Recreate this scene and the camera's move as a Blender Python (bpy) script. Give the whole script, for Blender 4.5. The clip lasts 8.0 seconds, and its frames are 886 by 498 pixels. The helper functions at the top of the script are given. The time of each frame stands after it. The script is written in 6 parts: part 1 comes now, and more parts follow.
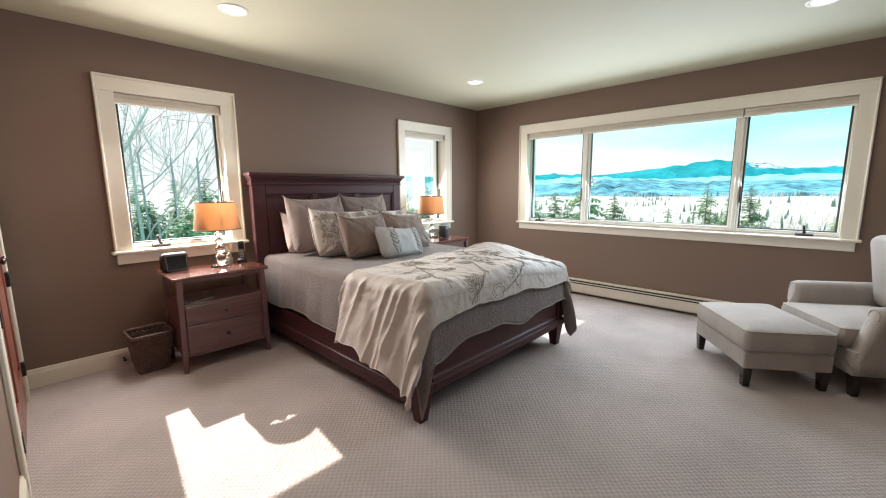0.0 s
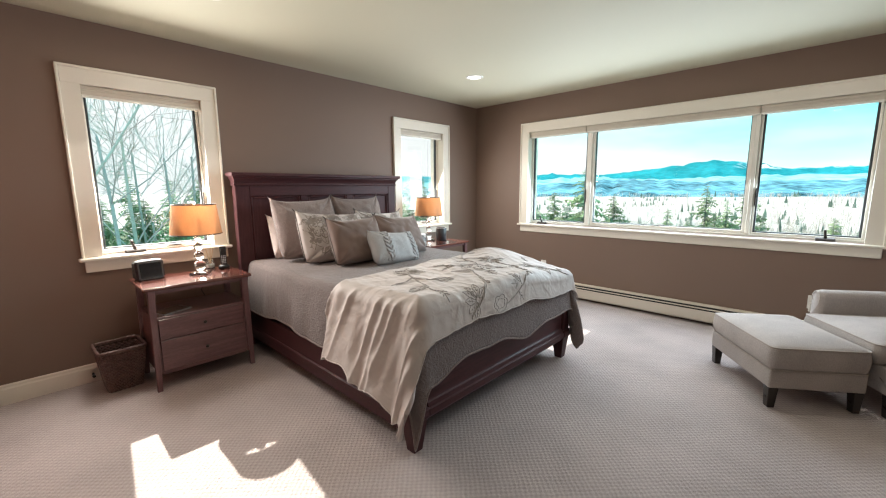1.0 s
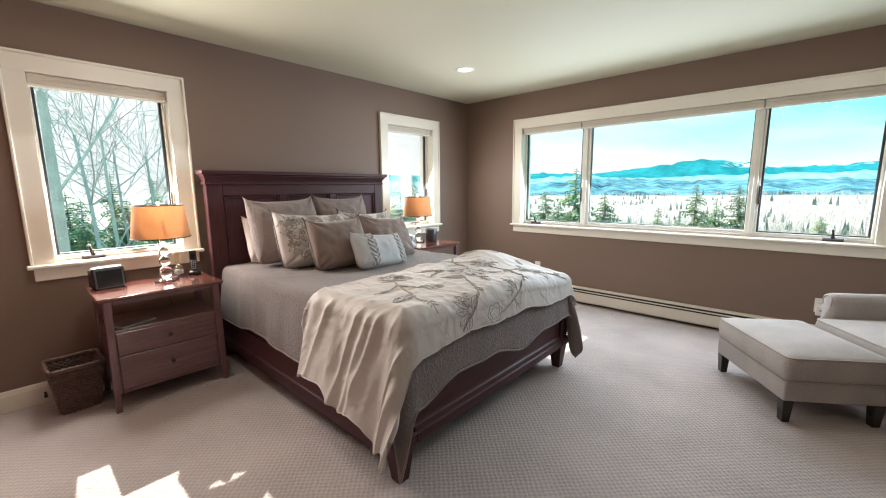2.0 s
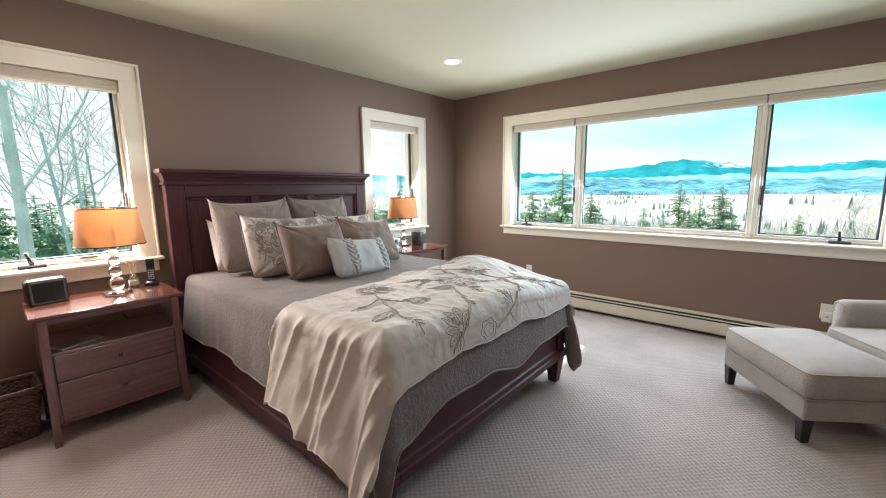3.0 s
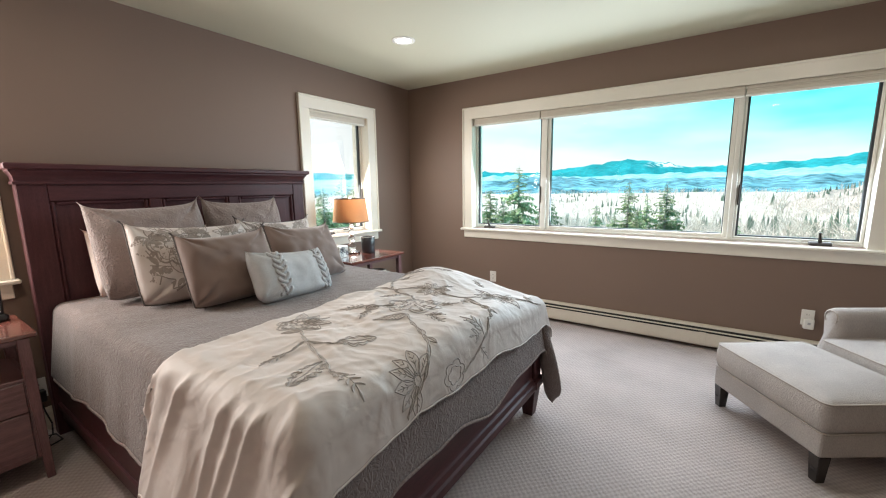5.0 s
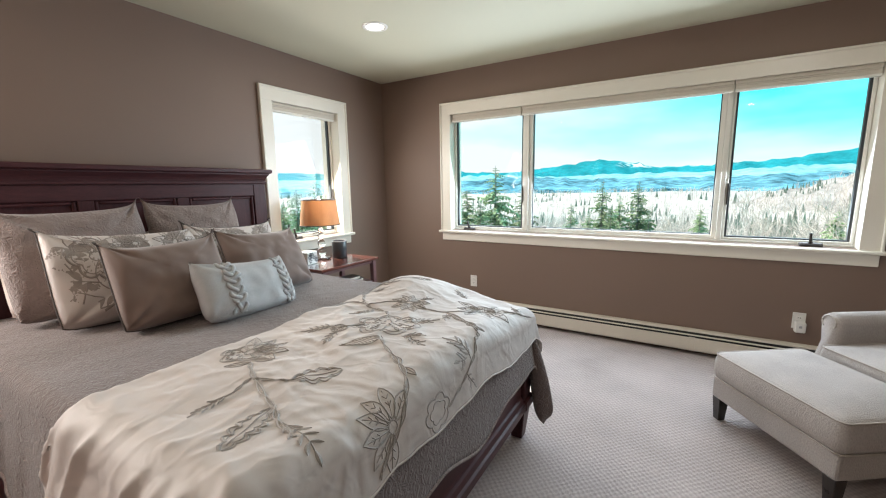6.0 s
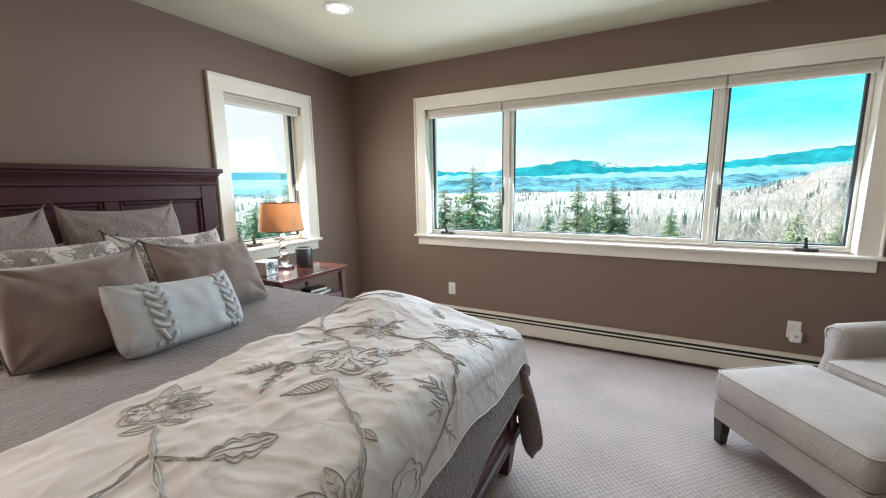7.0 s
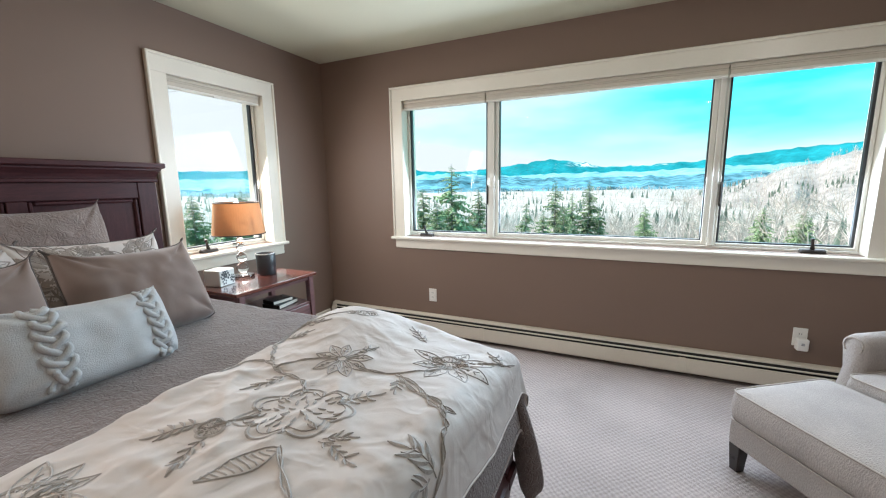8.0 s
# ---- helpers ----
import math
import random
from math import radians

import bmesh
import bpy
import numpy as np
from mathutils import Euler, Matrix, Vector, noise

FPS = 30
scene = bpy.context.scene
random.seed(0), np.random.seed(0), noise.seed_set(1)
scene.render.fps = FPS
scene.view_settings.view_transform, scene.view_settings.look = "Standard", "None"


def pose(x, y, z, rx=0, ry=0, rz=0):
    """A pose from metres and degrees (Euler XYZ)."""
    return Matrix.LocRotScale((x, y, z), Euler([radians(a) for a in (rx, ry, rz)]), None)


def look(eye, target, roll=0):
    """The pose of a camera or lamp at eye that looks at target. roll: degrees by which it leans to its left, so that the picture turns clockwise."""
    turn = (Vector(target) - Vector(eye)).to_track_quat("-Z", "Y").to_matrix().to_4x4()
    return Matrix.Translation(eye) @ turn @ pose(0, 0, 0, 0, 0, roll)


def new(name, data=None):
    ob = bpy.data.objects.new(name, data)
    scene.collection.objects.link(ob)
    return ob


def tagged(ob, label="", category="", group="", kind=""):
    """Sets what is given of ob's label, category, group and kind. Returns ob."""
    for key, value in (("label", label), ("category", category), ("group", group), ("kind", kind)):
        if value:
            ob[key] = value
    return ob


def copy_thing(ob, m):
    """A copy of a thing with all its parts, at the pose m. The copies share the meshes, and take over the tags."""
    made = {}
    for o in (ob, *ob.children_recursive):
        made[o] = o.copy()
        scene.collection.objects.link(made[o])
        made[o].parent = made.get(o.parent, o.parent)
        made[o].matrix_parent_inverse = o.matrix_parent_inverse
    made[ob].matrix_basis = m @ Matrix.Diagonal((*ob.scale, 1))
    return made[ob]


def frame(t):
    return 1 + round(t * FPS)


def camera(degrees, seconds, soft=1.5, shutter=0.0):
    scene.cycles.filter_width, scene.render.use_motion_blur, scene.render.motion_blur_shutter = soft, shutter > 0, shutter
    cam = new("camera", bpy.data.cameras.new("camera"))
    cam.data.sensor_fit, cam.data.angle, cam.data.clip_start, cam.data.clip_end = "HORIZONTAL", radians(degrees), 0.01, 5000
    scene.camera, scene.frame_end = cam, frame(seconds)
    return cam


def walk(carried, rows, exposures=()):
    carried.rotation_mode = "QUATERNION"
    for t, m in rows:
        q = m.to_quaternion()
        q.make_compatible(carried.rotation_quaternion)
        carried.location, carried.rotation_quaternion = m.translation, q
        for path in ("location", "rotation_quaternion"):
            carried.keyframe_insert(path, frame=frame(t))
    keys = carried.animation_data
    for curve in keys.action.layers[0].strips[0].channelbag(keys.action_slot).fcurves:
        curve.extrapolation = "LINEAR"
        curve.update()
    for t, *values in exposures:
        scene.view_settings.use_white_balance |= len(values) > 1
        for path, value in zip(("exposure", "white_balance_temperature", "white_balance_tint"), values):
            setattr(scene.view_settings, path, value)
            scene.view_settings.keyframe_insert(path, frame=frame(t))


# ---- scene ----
cam = camera(96.7, 8.0, soft=1.15)
PATH = [
    (0, (-1.573, 2.649, 1.322), (-2.943, 4.074, 1.022), -0.5),
    (0.5, (-1.653, 2.739, 1.325), (-3.021, 4.167, 1.022), -0.4),
    (1, (-1.73, 2.826, 1.336), (-3.094, 4.257, 1.035), -0.4),
    (1.5, (-1.792, 2.911, 1.33), (-3.143, 4.354, 1.027), -0.5),
    (3, (-2.034, 3.184, 1.334), (-3.318, 4.686, 1.028), -0.6),
    (3.5, (-2.107, 3.285, 1.328), (-3.358, 4.815, 1.02), -0.7),
    (4, (-2.186, 3.382, 1.324), (-3.394, 4.945, 1.015), -0.7),
    (4.5, (-2.253, 3.482, 1.338), (-3.416, 5.079, 1.026), -0.7),
    (6, (-2.459, 3.771, 1.336), (-3.478, 5.463, 1.021), -0.9),
    (6.5, (-2.53, 3.896, 1.343), (-3.498, 5.617, 1.026), -0.9),
    (7, (-2.584, 4.024, 1.349), (-3.506, 5.77, 1.03), -0.9),
    (7.5, (-2.655, 4.154, 1.344), (-3.527, 5.924, 1.019), -0.8),
    (8, (-2.732, 4.285, 1.337), (-3.556, 6.078, 1.013), -0.9),
]
walk(cam, [(t, look(eye, target, roll)) for t, eye, target, roll in PATH],
     exposures=((0.0, 1.40, 6500, 10), (3.5, 1.42, 6480, 10), (6.5, 1.26, 6350, 10), (8.0, 1.22, 6150, 10)))

# ---- world, sun, sky ----
SUN_EL, SUN_DIR = radians(40.3), Vector((-0.9945, 0.1045, 0.0))
world = bpy.data.worlds.new("world")
scene.world = world
world.use_nodes = True
wn = world.node_tree.nodes
sky = wn.new("ShaderNodeTexSky")
sky.sky_type, sky.sun_disc = "NISHITA", False
sky.sun_elevation, sky.sun_rotation = SUN_EL, radians(82.5)
sky.altitude, sky.air_density, sky.dust_density, sky.ozone_density = 300, 1.0, 1.2, 1.0
# clear blue-green air, thin bright haze towards the sun and near the horizon
wl = world.node_tree.links
tint = wn.new("ShaderNodeVectorMath")
tint.operation = "MULTIPLY"
tint.inputs[1].default_value = (0.28, 2.6, 2.3)
wl.new(sky.outputs[0], tint.inputs[0])
wtc = wn.new("ShaderNodeTexCoord")
dot = wn.new("ShaderNodeVectorMath")
dot.operation = "DOT_PRODUCT"
dot.inputs[1].default_value = (SUN_DIR * math.cos(SUN_EL) + Vector((0, 0, math.sin(SUN_EL))))[:]
wl.new(wtc.outputs["Generated"], dot.inputs[0])
veil = wn.new("ShaderNodeMapRange")
veil.interpolation_type = "SMOOTHSTEP"
veil.inputs[1].default_value, veil.inputs[2].default_value = 0.05, 0.68
wl.new(dot.outputs["Value"], veil.inputs[0])
wsep = wn.new("ShaderNodeSeparateXYZ")
wl.new(wtc.outputs["Generated"], wsep.inputs[0])
low = wn.new("ShaderNodeMapRange")
low.interpolation_type = "SMOOTHSTEP"
low.inputs[1].default_value, low.inputs[2].default_value, low.inputs[3].default_value, low.inputs[4].default_value = 0.03, 0.13, 0.80, 0.0
wl.new(wsep.outputs[2], low.inputs[0])
wisp = wn.new("ShaderNodeTexNoise")
wmap = wn.new("ShaderNodeMapping")
wmap.inputs["Scale"].default_value = (2.0, 2.0, 9.0)
wisp.inputs["Scale"].default_value, wisp.inputs["Detail"].default_value = 1.6, 5
wl.new(wtc.outputs["Generated"], wmap.inputs[0])
wl.new(wmap.outputs[0], wisp.inputs["Vector"])
wr = wn.new("ShaderNodeMapRange")
wr.inputs[1].default_value, wr.inputs[2].default_value, wr.inputs[3].default_value, wr.inputs[4].default_value = 0.40, 0.70, 0.0, 0.42
wl.new(wisp.outputs["Fac"], wr.inputs[0])
sums = [veil.outputs[0], low.outputs[0], wr.outputs[0]]
acc = sums[0]
for s in sums[1:]:
    ad2 = wn.new("ShaderNodeMath")
    ad2.operation, ad2.use_clamp = "ADD", True
    wl.new(acc, ad2.inputs[0])
    wl.new(s, ad2.inputs[1])
    acc = ad2.outputs[0]
wmix = wn.new("ShaderNodeMix")
wmix.data_type = "RGBA"
wl.new(acc, wmix.inputs["Factor"])
wl.new(tint.outputs[0], wmix.inputs["A"])
wmix.inputs["B"].default_value = (7.0, 7.3, 7.3, 1)
wl.new(wmix.outputs["Result"], wn["Background"].inputs["Color"])
wn["Background"].inputs["Strength"].default_value = 0.06

sun = new("sun", bpy.data.lights.new("sun", "SUN"))
sun.data.energy, sun.data.angle, sun.data.color = 5.0, radians(0.5), (1.0, 0.94, 0.84)
to_sun = SUN_DIR * math.cos(SUN_EL) + Vector((0, 0, math.sin(SUN_EL)))
sun.matrix_world = look(to_sun * 30, (0, 0, 0))

# plan: wall faces, ceiling height
WX, WY, DY, EX, BY, CEIL = -5.36, 7.335, 2.487, 0.45, 0.9, 2.45


def sky_lamp(name, m, w, h, power, col=(1.0, 0.95, 0.89)):
    """The sky's light through one window opening."""
    ob = new(name, bpy.data.lights.new(name, "AREA"))
    ob.data.shape, ob.data.size, ob.data.size_y = "RECTANGLE", w, h
    ob.data.energy, ob.data.color = power, col
    ob.matrix_world = m
    return ob


sky_lamp("skylight_1", look((WX - 0.06, 3.51, 1.45), (WX + 2.6, 3.51, 0.5)), 0.66, 1.0, 24)
sky_lamp("skylight_2", look((WX - 0.06, 6.275, 1.45), (WX + 2.6, 6.275, 0.0)), 0.66, 1.0, 9)
sky_lamp("skylight_3", look((-2.97, WY + 0.06, 1.45), (-2.97, WY - 4.2, 0.0)), 2.95, 1.0, 33, (0.75, 0.88, 1.0))


# ---- materials ----
def nodes_of(name):
    m = bpy.data.materials.new(name)
    m.use_nodes = True
    nt = m.node_tree
    return m, nt, nt.nodes["Principled BSDF"]


def mat(name, col, rough=0.6, var=0.12, scale=6.0, fine=180.0, bump=0.15, depth=0.002, metal=0.0, coat=0.0, sheen=0.0,
        stretch=(1, 1, 1), random_tint=0.0, spec=0.5):
    """A surface with broad and fine variation in tone and a fine relief."""
    m, nt, p = nodes_of(name)
    N, L = nt.nodes, nt.links
    tc = N.new("ShaderNodeTexCoord")
    mp = N.new("ShaderNodeMapping")
    mp.inputs["Scale"].default_value = stretch
    L.new(tc.outputs["Object"], mp.inputs["Vector"])
    a, b = N.new("ShaderNodeTexNoise"), N.new("ShaderNodeTexNoise")
    for n, s, d in ((a, scale, 3), (b, fine, 2)):
        n.inputs["Scale"].default_value, n.inputs["Detail"].default_value = s, d
        L.new(mp.outputs[0], n.inputs["Vector"])
    add = N.new("ShaderNodeMath")
    add.operation = "ADD"
    L.new(a.outputs["Fac"], add.inputs[0])
    L.new(b.outputs["Fac"], add.inputs[1])
    ramp = N.new("ShaderNodeMapRange")
    ramp.inputs[1].default_value, ramp.inputs[2].default_value = 0.6, 1.4
    ramp.inputs[3].default_value, ramp.inputs[4].default_value = 1 - var, 1 + var
    L.new(add.outputs[0], ramp.inputs[0])
    scale_node = N.new("ShaderNodeVectorMath")
    scale_node.operation = "SCALE"
    scale_node.inputs[0].default_value = col
    L.new(ramp.outputs[0], scale_node.inputs["Scale"])
    out = scale_node.outputs[0]
    if random_tint:
        oi = N.new("ShaderNodeObjectInfo")
        r2 = N.new("ShaderNodeMapRange")
        r2.inputs[3].default_value, r2.inputs[4].default_value = 1 - random_tint, 1 + random_tint
        L.new(oi.outputs["Random"], r2.inputs[0])
        s2 = N.new("ShaderNodeVectorMath")
        s2.operation = "SCALE"
        L.new(out, s2.inputs[0])
        L.new(r2.outputs[0], s2.inputs["Scale"])
        out = s2.outputs[0]
    L.new(out, p.inputs["Base Color"])
    rr = N.new("ShaderNodeMapRange")
    rr.inputs[3].default_value, rr.inputs[4].default_value = max(0, rough - 0.08), min(1, rough + 0.08)
    L.new(a.outputs["Fac"], rr.inputs[0])
    L.new(rr.outputs[0], p.inputs["Roughness"])
    p.inputs["Metallic"].default_value, p.inputs["Coat Weight"].default_value = metal, coat
    p.inputs["Coat Roughness"].default_value = 0.12
    p.inputs["Sheen Weight"].default_value = sheen
    p.inputs["Specular IOR Level"].default_value = spec
    if bump:
        bp = N.new("ShaderNodeBump")
        bp.inputs["Strength"].default_value, bp.inputs["Distance"].default_value = bump, depth
        L.new(b.outputs["Fac"], bp.inputs["Height"])
        L.new(bp.outputs[0], p.inputs["Normal"])
    return m


def carpet_mat():
    """Looped carpet: small tufts in offset rows over a soft mottled tone."""
    m, nt, p = nodes_of("carpet_loops")
    N, L = nt.nodes, nt.links
    tc = N.new("ShaderNodeTexCoord")
    warp = N.new("ShaderNodeTexNoise")
    warp.inputs["Scale"].default_value = 20
    mixv = N.new("ShaderNodeVectorMath")
    mixv.operation = "MULTIPLY_ADD"
    mixv.inputs[1].default_value = (0.018, 0.018, 0)
    L.new(tc.outputs["Object"], warp.inputs["Vector"])
    L.new(warp.outputs["Color"], mixv.inputs[0])
    L.new(tc.outputs["Object"], mixv.inputs[2])
    sep = N.new("ShaderNodeSeparateXYZ")
    L.new(mixv.outputs[0], sep.inputs[0])

    def op(kind, a, b=None):
        n = N.new("ShaderNodeMath")
        n.operation = kind
        for i, v in enumerate((a, b)):
            if v is None:
                continue
            if isinstance(v, (int, float)):
                n.inputs[i].default_value = v
            else:
                L.new(v, n.inputs[i])
        return n.outputs[0]
    k = 2 * math.pi / 0.022
    sx = op("SINE", op("MULTIPLY", op("ADD", sep.outputs[0], sep.outputs[1]), k * 0.7071))
    sy = op("SINE", op("MULTIPLY", op("SUBTRACT", sep.outputs[0], sep.outputs[1]), k * 0.7071))
    h = op("ADD", op("MULTIPLY", op("ADD", sx, sy), 0.25), 0.5)
    worn = N.new("ShaderNodeTexNoise")
    worn.inputs["Scale"].default_value, worn.inputs["Detail"].default_value = 26, 3
    L.new(tc.outputs["Object"], worn.inputs["Vector"])
    h = op("ADD", 0.5, op("MULTIPLY", op("SUBTRACT", h, 0.5), op("ADD", 0.1, op("MULTIPLY", worn.outputs["Fac"], 1.5))))
    fuzz = N.new("ShaderNodeTexNoise")
    fuzz.inputs["Scale"].default_value, fuzz.inputs["Detail"].default_value = 420, 2
    broad = N.new("ShaderNodeTexNoise")
    broad.inputs["Scale"].default_value, broad.inputs["Detail"].default_value = 2.6, 7
    for n in (fuzz, broad):
        L.new(tc.outputs["Object"], n.inputs["Vector"])
    hh = op("ADD", h, op("MULTIPLY", fuzz.outputs["Fac"], 0.9))
    tone = op("ADD", op("ADD", 0.46, op("MULTIPLY", hh, 0.30)), op("MULTIPLY", broad.outputs["Fac"], 0.46))
    sc = N.new("ShaderNodeVectorMath")
    sc.operation = "SCALE"
    sc.inputs[0].default_value = (0.470, 0.408, 0.390)
    L.new(tone, sc.inputs["Scale"])
    L.new(sc.outputs[0], p.inputs["Base Color"])
    p.inputs["Roughness"].default_value, p.inputs["Specular IOR Level"].default_value = 0.95, 0.15
    bp = N.new("ShaderNodeBump")
    bp.inputs["Strength"].default_value, bp.inputs["Distance"].default_value = 0.7, 0.005
    L.new(hh, bp.inputs["Height"])
    L.new(bp.outputs[0], p.inputs["Normal"])
    return m


def quilt_mat(name, col):
    """Matelasse cloth: meandering stitched ridges."""
    m, nt, p = nodes_of(name)
    N, L = nt.nodes, nt.links
    tc = N.new("ShaderNodeTexCoord")
    n1 = N.new("ShaderNodeTexNoise")
    n1.inputs["Scale"].default_value, n1.inputs["Detail"].default_value, n1.inputs["Distortion"].default_value = 40, 2, 1.0
    n2 = N.new("ShaderNodeTexNoise")
    n2.inputs["Scale"].default_value = 5
    n3 = N.new("ShaderNodeTexNoise")
    n3.inputs["Scale"].default_value = 500
    for n in (n1, n2, n3):
        L.new(tc.outputs["Object"], n.inputs["Vector"])
    sub = N.new("ShaderNodeMath")
    sub.operation = "SUBTRACT"
    sub.inputs[1].default_value = 0.5
    L.new(n1.outputs["Fac"], sub.inputs[0])
    ab = N.new("ShaderNodeMath")
    ab.operation = "ABSOLUTE"
    L.new(sub.outputs[0], ab.inputs[0])
    mr = N.new("ShaderNodeMapRange")
    mr.inputs[1].default_value, mr.inputs[2].default_value = 0.0, 0.17
    L.new(ab.outputs[0], mr.inputs[0])
    ad = N.new("ShaderNodeMath")
    ad.operation = "MULTIPLY_ADD"
    ad.inputs[1].default_value = 0.25
    L.new(n3.outputs["Fac"], ad.inputs[0])
    L.new(mr.outputs[0], ad.inputs[2])
    tone = N.new("ShaderNodeMapRange")
    tone.inputs[2].default_value = 1.2
    tone.inputs[3].default_value, tone.inputs[4].default_value = 0.91, 1.05
    L.new(ad.outputs[0], tone.inputs[0])
    t2 = N.new("ShaderNodeMapRange")
    t2.inputs[3].default_value, t2.inputs[4].default_value = 0.85, 1.15
    L.new(n2.outputs["Fac"], t2.inputs[0])
    mu = N.new("ShaderNodeMath")
    mu.operation = "MULTIPLY"
    L.new(tone.outputs[0], mu.inputs[0])
    L.new(t2.outputs[0], mu.inputs[1])
    sc = N.new("ShaderNodeVectorMath")
    sc.operation = "SCALE"
    sc.inputs[0].default_value = col
    L.new(mu.outputs[0], sc.inputs["Scale"])
    L.new(sc.outputs[0], p.inputs["Base Color"])
    p.inputs["Roughness"].default_value, p.inputs["Sheen Weight"].default_value = 0.85, 0.25
    bp = N.new("ShaderNodeBump")
    bp.inputs["Strength"].default_value, bp.inputs["Distance"].default_value = 0.6, 0.005
    L.new(ad.outputs[0], bp.inputs["Height"])
    L.new(bp.outputs[0], p.inputs["Normal"])
    return m


def pane_mat(name, tint, gloss=0.6):
    m, nt, p = nodes_of(name)
    N, L = nt.nodes, nt.links
    tr, gl, mx, fr, sc = (N.new("ShaderNode" + k) for k in ("BsdfTransparent", "BsdfGlossy", "MixShader", "Fresnel", "Math"))
    tr.inputs[0].default_value = (*tint, 1)
    gl.inputs["Roughness"].default_value = 0.02
    sc.operation = "MULTIPLY"
    sc.inputs[1].default_value = gloss
    L.new(fr.outputs[0], sc.inputs[0])
    L.new(sc.outputs[0], mx.inputs[0])
    L.new(tr.outputs[0], mx.inputs[1])
    L.new(gl.outputs[0], mx.inputs[2])
    L.new(mx.outputs[0], N["Material Output"].inputs["Surface"])
    return m


def shade_mat():
    """Lampshade cloth that lets light through."""
    m, nt, p = nodes_of("lampshade_cloth")
    N, L = nt.nodes, nt.links
    tc, n1 = N.new("ShaderNodeTexCoord"), N.new("ShaderNodeTexNoise")
    mp = N.new("ShaderNodeMapping")
    mp.inputs["Scale"].default_value = (1, 1, 0.15)
    n1.inputs["Scale"].default_value = 260
    L.new(tc.outputs["Object"], mp.inputs[0])
    L.new(mp.outputs[0], n1.inputs["Vector"])
    d, t, mx = N.new("ShaderNodeBsdfDiffuse"), N.new("ShaderNodeBsdfTranslucent"), N.new("ShaderNodeMixShader")
    mr = N.new("ShaderNodeMapRange")
    mr.inputs[3].default_value, mr.inputs[4].default_value = 0.9, 1.1
    L.new(n1.outputs["Fac"], mr.inputs[0])
    for sh, col in ((d, (0.54, 0.40, 0.27)), (t, (0.72, 0.46, 0.27))):
        s = N.new("ShaderNodeVectorMath")
        s.operation = "SCALE"
        s.inputs[0].default_value = col
        L.new(mr.outputs[0], s.inputs["Scale"])
        L.new(s.outputs[0], sh.inputs["Color"])
    mx.inputs[0].default_value = 0.52
    L.new(d.outputs[0], mx.inputs[1])
    L.new(t.outputs[0], mx.inputs[2])
    L.new(mx.outputs[0], N["Material Output"].inputs["Surface"])
    return m


def glow_mat(name, col, strength):
    m, nt, p = nodes_of(name)
    p.inputs["Base Color"].default_value = (*col, 1)
    p.inputs["Emission Color"].default_value = (*col, 1)
    p.inputs["Emission Strength"].default_value = strength
    return m


def crystal_mat():
    m, nt, p = nodes_of("crystal")
    p.inputs["Base Color"].default_value = (0.98, 0.99, 1.0, 1)
    p.inputs["Transmission Weight"].default_value = 1.0
    p.inputs["Roughness"].default_value, p.inputs["IOR"].default_value = 0.02, 1.5
    return m


def crumpled(m, scale, depth):
    """Adds pressed-in creases of two sizes to a cloth."""
    nt = m.node_tree
    N, L = nt.nodes, nt.links
    p, tc = N["Principled BSDF"], N.new("ShaderNodeTexCoord")
    old = p.inputs["Normal"].links[0].from_socket if p.inputs["Normal"].links else None
    for k, (sc, de) in enumerate(((scale, depth), (scale * 2.3, depth * 0.3))):
        n, mr = N.new("ShaderNodeTexNoise"), N.new("ShaderNodeMapRange")
        n.inputs["Scale"].default_value, n.inputs["Detail"].default_value, n.inputs["Distortion"].default_value = sc, 1.5, 1.2
        L.new(tc.outputs["Object"], n.inputs["Vector"])
        ab, su = N.new("ShaderNodeMath"), N.new("ShaderNodeMath")
        su.operation, ab.operation = "SUBTRACT", "ABSOLUTE"
        su.inputs[1].default_value = 0.5
        L.new(n.outputs["Fac"], su.inputs[0])
        L.new(su.outputs[0], ab.inputs[0])
        mr.interpolation_type = "SMOOTHSTEP"
        mr.inputs[2].default_value, mr.inputs[3].default_value, mr.inputs[4].default_value = 0.26, 1.0, 0.0
        L.new(ab.outputs[0], mr.inputs[0])
        bp = N.new("ShaderNodeBump")
        bp.inputs["Strength"].default_value, bp.inputs["Distance"].default_value = 0.8, de
        L.new(mr.outputs[0], bp.inputs["Height"])
        if old:
            L.new(old, bp.inputs["Normal"])
        old = bp.outputs[0]
    L.new(old, p.inputs["Normal"])


WALL = mat("taupe_wall_paint", (0.214, 0.148, 0.115), 0.55, 0.04, 1.3, 260, 0.12, 0.001, spec=0.35)
CEILING = mat("ceiling_paint", (0.53, 0.515, 0.40), 0.7, 0.03, 1.0, 220, 0.12, 0.001, spec=0.3)
TRIM = mat("cream_trim_paint", (0.80, 0.755, 0.665), 0.32, 0.03, 4, 160, 0.05, 0.0006)
FRAME = mat("cream_window_frame", (0.75, 0.73, 0.67), 0.4, 0.03, 5, 160, 0.05, 0.0006)
GASKET = mat("dark_sash_metal", (0.035, 0.04, 0.045), 0.45, 0.1, 10, 200, 0.05, 0.0005)
SHADECLOTH = mat("pleated_blind_cloth", (0.60, 0.55, 0.47), 0.8, 0.05, 8, 400, 0.2, 0.0006)
CARPET = carpet_mat()
WOOD_X = mat("cherry_wood_lengthwise", (0.066, 0.024, 0.027), 0.46, 0.38, 7, 60, 0.06, 0.0008, coat=0.05, stretch=(1, 9, 9), spec=0.2)
